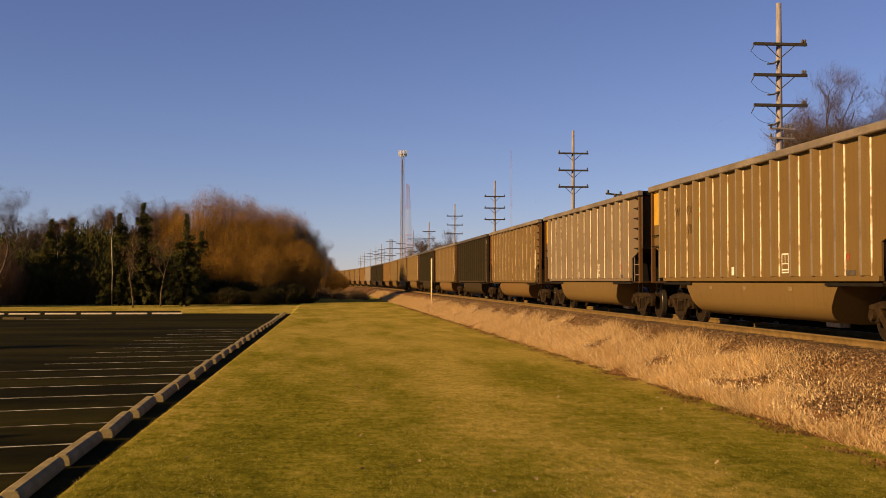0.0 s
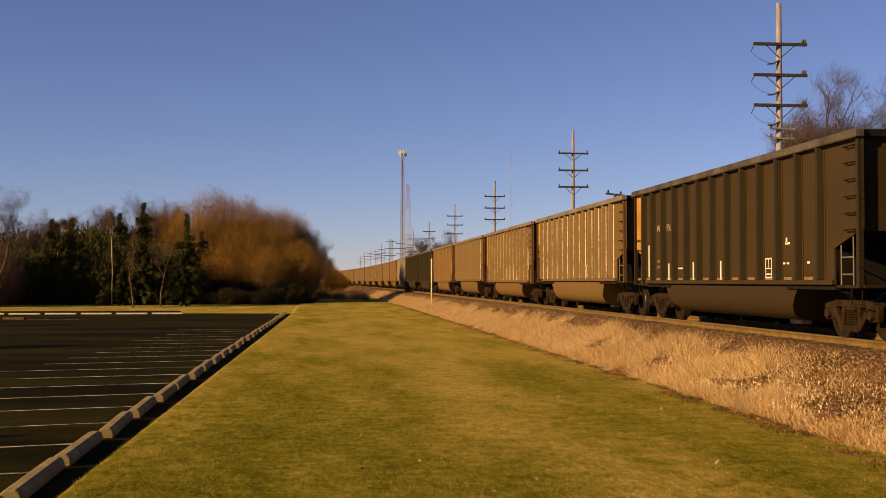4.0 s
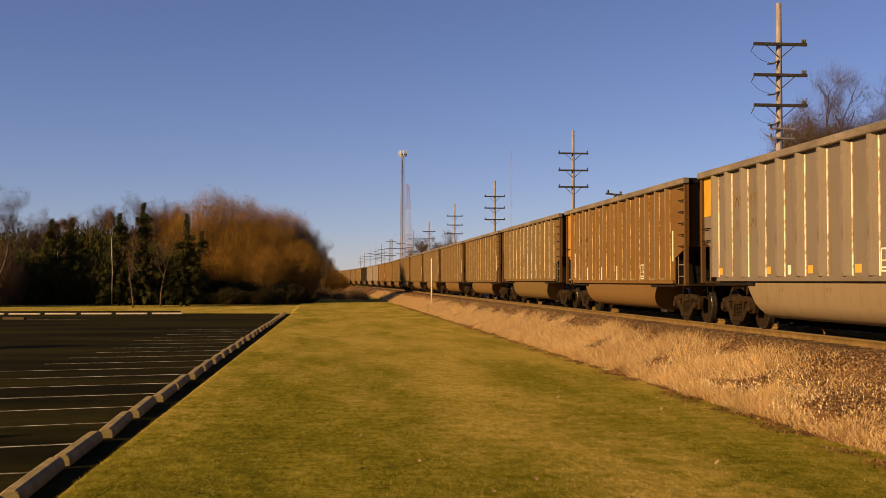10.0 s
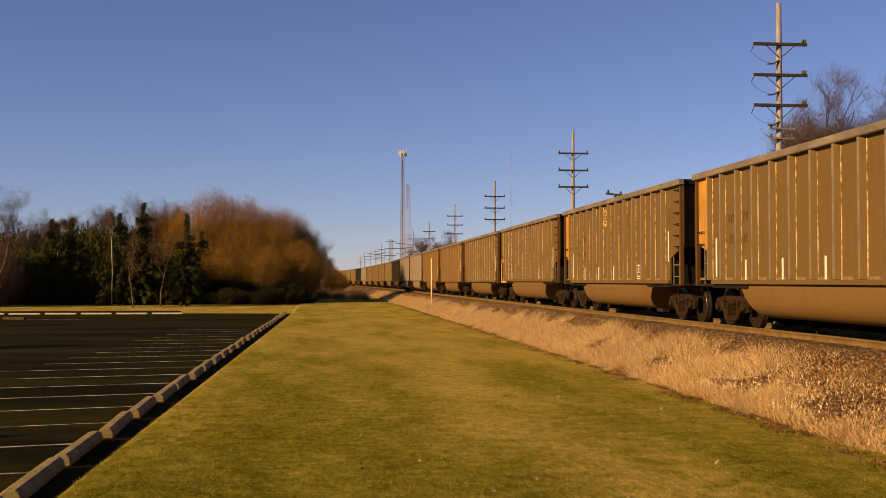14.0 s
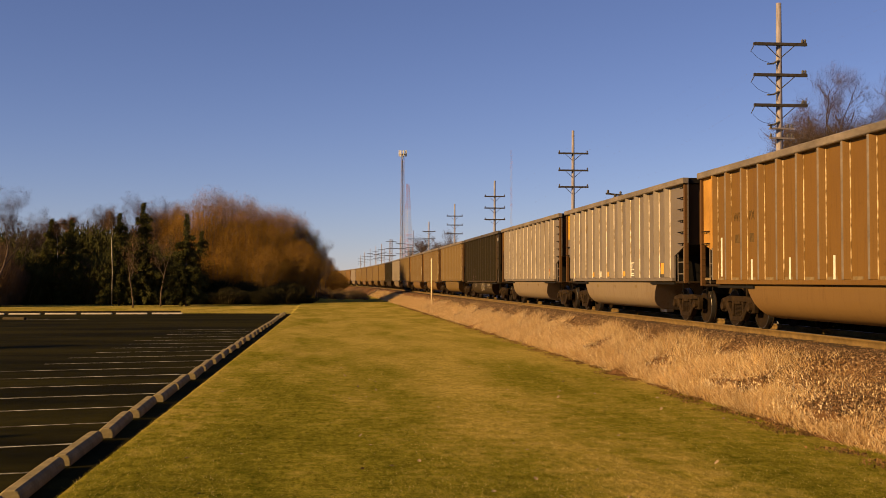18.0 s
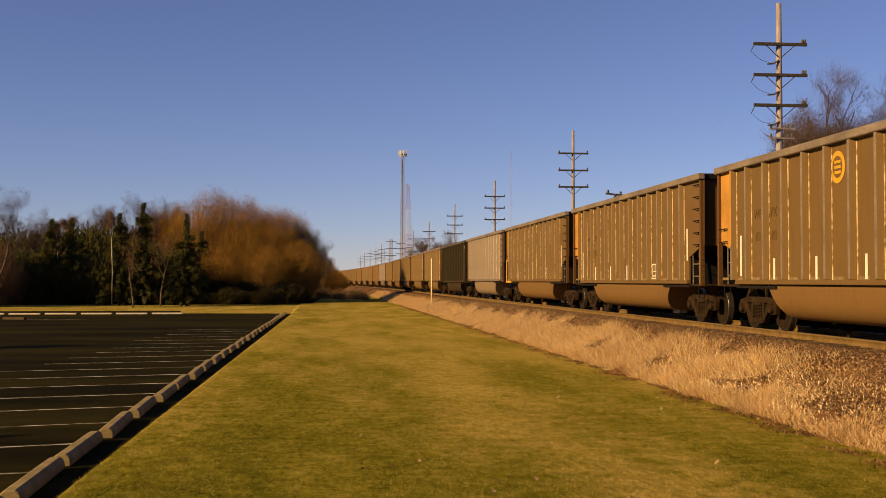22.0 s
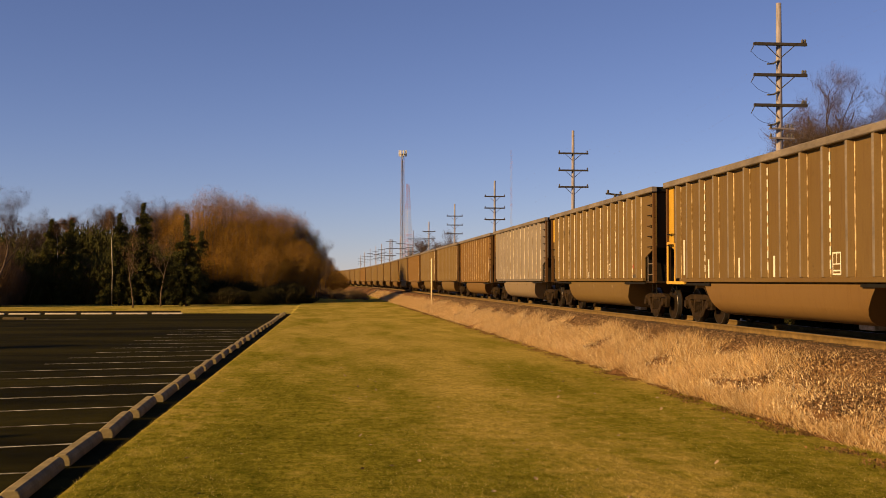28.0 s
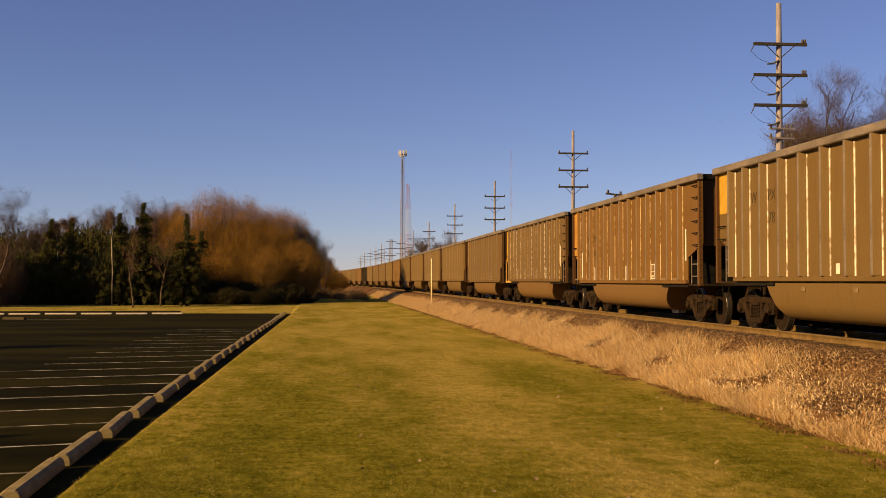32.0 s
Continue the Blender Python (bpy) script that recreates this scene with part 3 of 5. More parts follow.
def car_shell(paint, sill, hat, belly_paint, chord_paint, edge_paint):
    """The sheet-metal parts of one paint scheme."""
    out = {}
    cut = [(-HL + 1.15, sill), (HF - 0.98, sill), (HF - 0.98, sill + 0.76), (HF, sill + 1.03), (HF, TOP - 0.06), (-HL, TOP - 0.06), (-HL, sill + 1.03), (-HL + 1.15, sill + 0.70)]
    out["side_sheet"] = Solid().prism(cut, "x", -0.02, 0.02).mesh("side_sheet", paint)
    out["top_chord"] = Solid().box(-0.09, 0.09, -HL - 0.04, HF + 0.04, -0.16, 0).mesh("top_chord", chord_paint, bevel=0.018)
    out["side_sill"] = Solid().box(-0.06, 0.06, -HL + 1.1, HL - 1.1, 0.0, 0.10).mesh("side_sill", paint, bevel=0.01)
    d = OUT - SHEET - 0.01
    if hat:
        rib = [(0.0, -0.15), (0.0, 0.10), (-d, 0.05), (-d, -0.05)]
    elif edge_paint is P_EDGE:
        rib = [(0.0, -0.13), (0.0, 0.09), (-d + 0.02, 0.05), (-d + 0.02, -0.05)]
    else:
        rib = [(0.0, -0.075), (0.0, 0.06), (-d, 0.042), (-d, -0.042)]
    # On dark cars the ribs' shade is in their colour.
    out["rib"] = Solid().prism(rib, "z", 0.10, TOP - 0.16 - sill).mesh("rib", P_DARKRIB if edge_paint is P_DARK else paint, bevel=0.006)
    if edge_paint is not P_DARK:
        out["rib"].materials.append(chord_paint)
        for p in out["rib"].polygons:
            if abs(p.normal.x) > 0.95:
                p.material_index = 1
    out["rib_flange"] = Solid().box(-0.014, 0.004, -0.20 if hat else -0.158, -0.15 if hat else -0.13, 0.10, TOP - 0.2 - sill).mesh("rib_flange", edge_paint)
    e = Solid()
    # Inner plate is added; inward faces are painted black for the dark end cavity.
    e.prism([(0.02, TOP - 0.05), (-0.02, TOP - 0.05), (-0.02, sill + 1.03), (-1.02, sill + 0.76), (-1.06, sill - 0.05), (-1.02, sill - 0.05), (-0.98, sill + 0.72), (0.02, sill + 0.99)], "x", -SHEET + 0.05, SHEET - 0.05)
    out["end_sheet"] = e.mesh("end_sheet", P_DARK if edge_paint is P_DARK else P_ENDS)
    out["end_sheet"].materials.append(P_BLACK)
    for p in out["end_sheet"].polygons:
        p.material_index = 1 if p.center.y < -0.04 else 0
    out["end_chord"] = Solid().box(-OUT + 0.02, OUT - 0.02, -0.07, 0.07, -0.15, 0).mesh("end_chord", P_BLACK, bevel=0.015)
    # post with bolt heads along both edges
    teeth = [(sill - 0.04 + 0.155 * i + dz, 0.052 + dy) for i in range(int((TOP - 0.2 - sill) / 0.155)) for dz, dy in ((0.05, 0), (0.052, 0.008), (0.072, 0.008), (0.074, 0))]
    post = [(-0.052, sill - 0.04), (0.052, sill - 0.04)] + [(b, a) for a, b in teeth] + [(0.052, TOP - 0.14), (-0.052, TOP - 0.14)] + [(-b, a) for a, b in reversed(teeth)]
    out["corner_post"] = Solid().prism(post, "x", -0.05, 0.05).mesh("corner_post", P_DARKRIB if edge_paint is P_DARK else P_ENDS)
    half, low = 1.45, 0.27
    sec = [(-half, sill + 0.02), (-half, sill - 0.08), (-1.445, sill - 0.28), (-1.41, 0.62), (-1.35, 0.50), (-1.26, 0.40), (-1.13, 0.33), (-0.95, 0.29), (-0.7, low), (-0.35, low)]
    sec = sec + [(-x, z) for x, z in reversed(sec)]
    hull, n = Solid(), len(sec)
    for e in (-1, 1):
        ring = [(x, e * (3.85 + 0.75 * (z - low) / (sill - low)), z) for x, z in sec]
        hull.v += ring
    hull.f += [(i, (i + 1) % n, n + (i + 1) % n, n + i) for i in range(n)]
    for e in (-1, 1):
        hull.add([(x, e * (3.85 + 0.75 * (z - low) / (sill - low)), z) for x, z in sec], [tuple(range(n))])
    out["belly"] = hull.mesh("belly", belly_paint)
    out["belly"].polygons.foreach_set("use_smooth", [len(p.vertices) == 4 for p in out["belly"].polygons])
    out["platform"] = Solid().box(-1.45, 1.45, -0.62, 0.62, -0.06, 0).box(-0.25, 0.25, -1.7, 0.6, -0.34, -0.06).mesh("platform", M_TRUCK, bevel=0.008)
    out["shelf"] = Solid().box(-0.06, 0.06, -1.15, 1.15, -0.06, 0).mesh("shelf", P_BLACK)
    return out


def coal_car(style, full=True):
    """One hopper-bellied coal gondola. Origin: rail top, middle of the car."""
    paint, sill, label, extras, hat, belly_paint, chord_paint, edge_paint = STYLES[style]
    key = (style, "shell")
    if key not in SHELLS:
        SHELLS[key] = car_shell(paint, sill, hat, belly_paint, chord_paint, edge_paint)
    m = SHELLS[key]
    car = thing("coal_gondola", label, "freight car", group="cars of the coal train")
    for s in (-1, 1):
        tip = HF if s > 0 else HL
        part("side_sheet", m["side_sheet"], car, (s * (SHEET - 0.02), 0, 0))
        part("top_chord", m["top_chord"], car, (s * (OUT - 0.09), 0, TOP))
        part("side_sill", m["side_sill"], car, (s * (SHEET + 0.03), 0, sill))
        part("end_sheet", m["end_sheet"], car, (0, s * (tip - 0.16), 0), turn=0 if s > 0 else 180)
        part("end_chord", m["end_chord"], car, (0, s * (tip - 0.10), TOP - 0.002))
        part("platform", m["platform"], car, (0, s * (tip - 0.58), sill), turn=0 if s > 0 else 180)
        part("coupler", COUPLER, car, (0, s * (HL + 0.10), 0.84), turn=0 if s > 0 else 180)
        truck(car, s * 6.12, full)
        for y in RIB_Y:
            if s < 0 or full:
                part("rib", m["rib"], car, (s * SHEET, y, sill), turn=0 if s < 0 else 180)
        for e, tip in ((-1, HL), (1, HF)):
            part("corner_post", m["corner_post"], car, (s * (SHEET + 0.02), e * (tip - 0.06), 0))
            if full:
                part("handrail", RAILING, car, (s * (SHEET - 0.04), e * (tip - 0.66), sill), turn=0 if e > 0 else 180)
            if full and s < 0:
                part("sill_step", STEP, car, (s * (SHEET - 0.06), e * (tip - 0.35), sill - 0.02))
    part("belly", m["belly"], car)
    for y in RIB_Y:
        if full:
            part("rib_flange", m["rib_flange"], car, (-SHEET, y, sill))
    if full:
        for e, tip, reach in ((-1, HL, 6), (1, HF, 2)):
            for i in range(reach):
                part("grab_iron", GRAB, car, (-SHEET, e * (tip - 0.36), sill + 1.02 + i * 0.31))
        part("air_hose", HOSE, car, (0, -HL, 0.78), turn=180)
        part("outlet_box", OUTLET, car, (-0.55, -2.6, 0.24))
        part("brake_cylinder", BRAKE_CYL, car, (0.2, 6.9, 0.98))
        part("shelf", m["shelf"], car, (-SHEET + 0.02, -5.2, sill - 0.03))
        part("shelf", m["shelf"], car, (-SHEET + 0.02, 5.2, sill - 0.03))
    extras(car, sill, full)
    return car


def stencil_box(car, y0, z0, w=0.42, h=0.5, mat=None):
    """A white-framed data panel."""
    mat = mat or P_WHITE
    ys = [-w / 2, -w / 2 + 0.03, -0.012, 0.012, w / 2 - 0.03, w / 2]
    zs = [-h / 2, -h / 2 + 0.03, -0.15, -0.12, -0.02, 0.0, h / 2 - 0.03, h / 2]
    me = raw_mesh("data_panel", mat, [(0, y, z) for z in zs for y in ys], [(j * 6 + i, j * 6 + i + 1, j * 6 + i + 7, j * 6 + i + 6) for j in range(7) for i in range(5)])
    me.materials.append(next(c for c in car.children if c.name.startswith("side_sheet")).data.materials[0])
    for k, p in enumerate(me.polygons):
        j, i = divmod(k, 5)
        if j in (1, 3, 5) and i in (1, 2, 3) and not (j == 5 and i == 2):
            p.material_index = 1
    return part("data_panel", me, car, (-SHEET - 0.004, y0, z0), "white outlined data panel")


def stripes(car, sill, tall=True):
    for y in (BAY[9], BAY[7] - 0.06, BAY[5] - 0.08):
        decal("reflective_strip", P_WHITE, car, y, sill + 0.34, 0.09, 0.46)
    decal("reflective_strip", P_WHITE, car, BAY[11] - 0.1, sill + 0.66, 0.10, 0.95)
    if tall:
        decal("reflective_strip", P_WHITE, car, -6.1, sill + 1.05, 0.09, 0.85)


def silver_family(car, sill, full, bright=False):
    decal("yellow_panel", P_YELLOW, car, HF - 0.45, 3.27, 0.66, 1.02, "plain yellow panel")
    stencil_box(car, BAY[3] if bright else -2.08, sill + 0.38, 0.36, 0.42)
    if full:
        decal("data_mark", P_WHITE, car, BAY[7] if bright else 1.0, sill + 0.24, 0.16, 0.2)
        decal("red_mark", P_RED, car, BAY[0] + 0.12, sill + 0.46, 0.14, 0.12)
        decal("data_mark", P_STENCIL, car, BAY[0], sill + 0.16, 0.4, 0.1)
        for y in (2.6, 0.3, -2.3):
            decal("pale_mark", P_DULL, car, y, sill - 0.16, 0.20, 0.09, x=-1.456)


def silver_bright(car, sill, full):
    silver_family(car, sill, full, True)
    if full:
        for y, w in ((BAY[11], 0.34), (BAY[8] + 0.06, 0.26), (BAY[6], 0.30), (BAY[3] + 1.03, 0.32), (BAY[0] - 0.06, 0.40)):
            decal("amber_mark", P_AMBER, car, y, sill + (0.24 if w < 0.4 else 0.36), w * 0.8, 0.16 if w < 0.4 else 0.32)
        words("stencil_mark", "W", 0.36, P_DULL, car, BAY[10] - 0.08, 3.0)
        words("stencil_mark", "PX", 0.36, P_DULL, car, BAY[9] - 0.05, 3.0)
        words("stencil_mark", "4", 0.36, P_DULL, car, BAY[10] - 0.08, 2.45)
        words("stencil_mark", "20", 0.36, P_DULL, car, BAY[9] - 0.05, 2.45)


def tan_silver(car, sill, full):
    silver_family(car, sill, full)
    if full:
        words("stencil_mark", "W", 0.36, P_FADED, car, BAY[10], 3.0)
        words("stencil_mark", "PX", 0.36, P_FADED, car, BAY[9], 3.0)
        words("stencil_mark", "78", 0.36, P_FADED, car, BAY[9], 2.5)


def orange_end(car, sill, full, dark=False):
    me = Solid().prism([(HF - 0.90, sill + 0.80), (HF - 0.02, sill + 1.05), (HF - 0.02, TOP - 0.16), (HF - 0.90, TOP - 0.16)], "x", -0.004, 0.004).mesh("end_panel", P_ORANGE)
    part("end_panel", me, car, (-SHEET - 0.005, 0, 0), "dull orange end panel")
    stencil_box(car, BAY[2], sill + 0.36, 0.36, 0.44)
    if full:
        decal("rib_face", P_ORANGE, car, RIB_Y[12], (sill + 0.9 + TOP - 0.16) / 2, 0.082, TOP - sill - 1.06, x=-SHEET - OUT + SHEET + 0.026)
        stripes(car, sill, not dark)
        if not dark:
            for y, text in ((BAY[10] - 0.12, "WE"), (BAY[9], "PX")):
                words("faded_lettering", text, 0.30, P_SMUDGE, car, y, 2.62)
                decal("faded_mark", P_SMUDGE, car, y, 2.12, 0.27, 0.20, x=-SHEET - 0.001)
        for i in range(13):
            decal("pale_mark", P_DULL, car, BAY[i], sill + 0.13, 0.42, 0.06, x=-SHEET)


def logo_car(car, sill, full):
    orange_end(car, sill, full)
    ring = Solid()
    for a in range(20):
        b0, b1 = 2 * math.pi * a / 20, 2 * math.pi * (a + 1) / 20
        q = [(r * math.cos(b), r * math.sin(b)) for r, b in ((0.21, b0), (0.31, b0), (0.31, b1), (0.21, b1))]
        ring.prism(q, "x", -0.003, 0.003)
    for z in (-0.10, 0.0, 0.10):
        ring.box(-0.003, 0.003, -0.13, 0.13, z - 0.028, z + 0.028)
    part("round_emblem", ring.mesh("round_emblem", P_YELLOW), car, (-SHEET - 0.006, BAY[6], 3.29), "yellow ring emblem")


def scraped_logo_car(car, sill, full):
    logo_car(car, sill, full)
    for y, h in ((BAY[5], 0.62), (BAY[4], 0.75), (BAY[3], 0.85)):
        bl = [(0.22 * math.cos(a) * random.uniform(0.7, 1.15), h / 2 * math.sin(a) * random.uniform(0.8, 1.1)) for a in (2 * math.pi * i / 16 for i in range(16))]
        part("painted_patch", Solid().prism(bl, "x", -0.003, 0.003).mesh("painted_patch", P_CHALK), car, (-SHEET - 0.012, y, sill + 0.50), "ragged pale painted-out patch")


def bracket_car(car, sill, full):
    me = Solid().prism([(HF - 0.52, sill + 0.92), (HF - 0.04, sill + 1.05), (HF - 0.04, TOP - 0.10), (HF - 0.52, TOP - 0.10)], "x", -0.005, 0.005).mesh("end_panel", P_YELLOW)
    part("end_panel", me, car, (-SHEET - 0.006, 0, 0), "bright yellow end panel")
    stencil_box(car, BAY[2], sill + 0.36, 0.36, 0.44)
    fr = Solid().tube([(0, -0.3, 0), (0, -0.3, 1.05), (0, 0.34, 1.1)], 0.03, 5).tube([(0, 0.34, -0.02), (0, 0.34, 1.1)], 0.03, 5).box(-0.04, 0.04, -1.2, 0.36, -0.06, 0.02)
    part("yellow_railing", fr.mesh("yellow_railing", P_AMBER), car, (-SHEET - 0.05, HF - 0.45, sill), "bright orange railing and step")
    if full:
        stripes(car, sill)
        for i in (3, 6, 10):
            for j in range(9):
                decal("pale_dash", P_WHITE, car, RIB_Y[i] - 0.14, sill + 0.35 + j * 0.26, 0.07, 0.17, x=-SHEET - 0.015)


def dark_car(car, sill, full):
    orange_end(car, sill, full, True)
    if full:
        words("stencil_mark", "WE", 0.30, P_CHALK, car, BAY[10] - 0.13, 2.62)
        words("stencil_mark", "LD LMT", 0.115, P_CHALK, car, BAY[10] - 0.13, 1.68)
        words("stencil_mark", "LT WT", 0.115, P_CHALK, car, BAY[10] - 0.10, 1.52)
        words("stencil_mark", "PX", 0.30, P_CHALK, car, BAY[9], 2.62)
        decal("data_mark", P_WHITE, car, BAY[1], sill + 0.87, 0.24, 0.05)
        decal("data_mark", P_WHITE, car, BAY[1] + 0.05, sill + 0.93, 0.07, 0.12)
        for y in (BAY[1] - 0.02, BAY[1] + 0.18, BAY[0]):
            decal("data_mark", P_WHITE, car, y, sill + 0.45, 0.12, 0.045)
        decal("data_mark", P_WHITE, car, BAY[8], sill + 0.42, 0.42, 0.04)


def scrawl(car, y, z, wide, high, thick, mat, label, x=-SHEET - 0.008):
    """Sprayed loops and strokes with no reading."""
    rs = random.Random(int(1000 * (y + 20)))
    s, count = Solid(), max(2, round(wide / 0.26))
    for i in range(count):
        c, h, w = wide * (0.5 - (i + 0.5) / count), high / 2 * rs.uniform(0.75, 1.05), wide / count * 0.52
        lift, lean = rs.uniform(-0.1, 0.1) * high, rs.uniform(-0.35, 0.35) * w
        turns, phase = rs.uniform(4.0, 8.5), rs.uniform(0, 6.28)
        s.tube([(0, c + lean * q + w * rs.uniform(0.75, 1.0) * math.sin(phase + turns * q), lift + h * (1 - 2 * q) + 0.12 * h * math.cos(2 * turns * q)) for q in (k / 13 for k in range(14))], thick, 4)
        a = rs.uniform(-1, 1)
        s.tube([(0, c + w * a, lift - h), (0, c - w * a * 0.5, lift), (0, c - w * a * rs.uniform(0.2, 0.9), lift + h * rs.uniform(0.5, 1))], thick, 4)
    s.v = [(p[0] * 0.15, p[1], p[2]) for p in s.v]
    return part("graffiti", s.mesh("graffiti", mat), car, (x, y, z), label)


SHELLS = {}
STYLES = {
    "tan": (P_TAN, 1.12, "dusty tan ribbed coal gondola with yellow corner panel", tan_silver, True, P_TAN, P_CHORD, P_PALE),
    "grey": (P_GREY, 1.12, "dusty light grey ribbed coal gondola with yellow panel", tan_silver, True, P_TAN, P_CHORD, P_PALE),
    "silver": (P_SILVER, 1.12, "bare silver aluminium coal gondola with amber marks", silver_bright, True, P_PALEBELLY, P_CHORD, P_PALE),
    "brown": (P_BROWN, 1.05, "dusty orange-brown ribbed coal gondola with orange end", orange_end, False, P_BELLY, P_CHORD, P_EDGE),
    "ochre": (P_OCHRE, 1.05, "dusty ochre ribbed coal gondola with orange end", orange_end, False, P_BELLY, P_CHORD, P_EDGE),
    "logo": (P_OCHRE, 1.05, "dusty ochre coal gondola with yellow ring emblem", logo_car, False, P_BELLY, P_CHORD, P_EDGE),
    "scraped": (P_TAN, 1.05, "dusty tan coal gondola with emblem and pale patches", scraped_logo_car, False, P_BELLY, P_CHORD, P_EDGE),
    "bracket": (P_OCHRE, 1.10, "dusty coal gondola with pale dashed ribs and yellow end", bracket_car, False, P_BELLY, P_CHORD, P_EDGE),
    "dark": (P_DARK, 1.05, "dark brown coal gondola with white lettering, orange end", dark_car, False, P_DARKBELLY, P_BLUED, P_DARK),
}
# the order of the cars, from the one that passes first
ORDER = ("tan grey ochre dark ochre dark tan scraped tan brown dark dark silver brown tan ochre ochre ochre logo bracket "
         "ochre brown brown silver silver dark tan logo ochre bracket silver dark tan tan bracket bracket tan silver brown tan "
         "tan brown bracket ochre tan tan tan ochre brown tan ochre ochre tan dark brown ochre tan ochre silver brown "
         "ochre tan brown ochre").split()
NUMBERS = {3: "2292", 10: "2034", 11: "2204", 25: "2335", 31: "2324"}
MADE, TRAIN = {}, []
for k, style in enumerate(ORDER):
    full = k < 43
    if k in NUMBERS or (style, full) not in MADE:
        car = coal_car(style, full)
        if k in NUMBERS:
            words("car_number", NUMBERS[k], 0.29, P_WHITE if k == 25 else P_CHALK, car, -6.74, 3.42)
            for y, ch in ((BAY[10] - 0.13, NUMBERS[k][:2]), (BAY[9], NUMBERS[k][2:])):
                words("car_number", ch, 0.30, P_CHALK, car, y, 2.12)
        if k == 25:
            car["label"] = "dark brown coal gondola with pink and white graffiti"
            for c in [c for c in car.children if c.name.startswith(("reflective_strip", "data_mark"))]:
                if abs(c.matrix_basis.translation.y - BAY[8]) < 0.4 or abs(c.matrix_basis.translation.y - BAY[7]) < 0.4:
                    bpy.data.objects.remove(c)
            for y in (BAY[8] + 0.02, BAY[7] + 0.1):
                scrawl(car, y, 1.52, 0.68, 0.80, 0.042, P_PINK, "pink sprayed scrawl")
            scrawl(car, BAY[11] - 0.05, 1.45, 0.5, 0.5, 0.022, P_DULL, "dull sprayed scrawl")
            scrawl(car, BAY[10] - 0.1, 1.42, 0.5, 0.6, 0.026, P_DULL, "dull sprayed scrawl")
            scrawl(car, 2.35, 0.88, 0.85, 0.26, 0.009, P_CHALK, "pale sprayed scrawl", -1.462)
            scrawl(car, -0.6, 0.80, 1.7, 0.48, 0.012, P_CHALK, "pale sprayed scrawl", -1.462)
            scrawl(car, -3.2, 0.86, 1.1, 0.3, 0.009, P_CHALK, "pale sprayed scrawl", -1.462)
        if k not in NUMBERS:
            MADE[(style, full)] = car
    else:
        car = copy_thing(MADE[(style, full)], Matrix())
    TRAIN.append(car)


def travelled(t):
    """How far the train has run t seconds in: it slowly gathers speed."""
    return -0.30 + 19.713 * t + 0.01138 * t * t + 0.000314 * t ** 3


def motions():
    for k, car in enumerate(TRAIN):
        path = []
        for i in range(33):
            s = 32.34 - HL + 16.18 * k - travelled(i)
            x, y, a = on_line(s)
            path.append((i, pose(x, y, RAIL_Z, 0, 0, math.degrees(a))))
        walk(car, path)


# ---- poles, towers ----
def spot(u, d):
    """A place on the ground: u is its bearing (sideways over forward), d metres ahead."""
    return (d * (u * 0.99437 + 0.10602), d * (0.99437 - u * 0.10602), 0.0)


POLE_X = 22.0


def power_pole(y, top, near):
    p = thing("power_pole", "weathered timber power pole with three dark crossarms", "power pole", (POLE_X, y, 0), "poles of the power line")
    pole = Solid().tube([(0, 0, -0.3), (0, 0, top * 0.5), (0.02, 0, top)], [0.19, 0.165, 0.125], 10 if near else 6)
    part("pole_shaft", pole.mesh("pole_shaft", M_POLE, True), p)
    for i, z in enumerate((top - 2.05, top - 3.55, top - 5.02)):
        arm = part("crossarm", CROSSARM, p, (0.0, -0.2, z))
        for s in (-1, 1):
            part("arm_brace", BRACES[s], p, (0, -0.2, z))
            if s > 0 or not near:
                part("insulator", INSULATOR, arm, (s * 1.25, 0, 0.07))
        if near:
            part("insulator", INSULATOR, arm, (1.12, 0, 0.07))
            st = Solid().tube([(-0.05, 0, 0), (-0.34, -0.05, -0.16), (-0.66, -0.08, -0.19)], [0.05, 0.05, 0.04], 6)
            part("strut_insulator", st.mesh("strut_insulator", M_INSUL), p, (0, -0.12, z - 0.78))
            dead = Solid().tube([(-1.28, 0, -0.02), (-1.5, -0.3, -0.26), (-1.72, -0.6, -0.5)], [0.018, 0.026, 0.016], 6)
            part("strain_insulator", dead.mesh("strain_insulator", M_INSUL), arm)
            part("jumper_wire", Solid().tube([(-1.7, -0.6, -0.48), (-1.3, -0.4, -0.76), (-0.95, -0.2, -0.86), (-0.6, -0.1, -0.92)], 0.010, 4).mesh("jumper_wire", M_WIRE), arm)
    if near:
        for z in (top - 6.15, top - 6.62):
            part("short_arm", Solid().box(-0.62, 0.62, -0.05, 0.05, -0.04, 0.04).mesh("short_arm", M_GALV), p, (0.05, -0.2, z))
            for sx in (-0.5, 0.35, 0.55):
                part("insulator", INSULATOR, p, (sx, -0.2, z + 0.04))
            part("pole_band", Solid().lathe([(-0.07, 0.165), (0.07, 0.165)], "z", 12).mesh("pole_band", M_GALV), p, (0.01, 0, z))
    return p


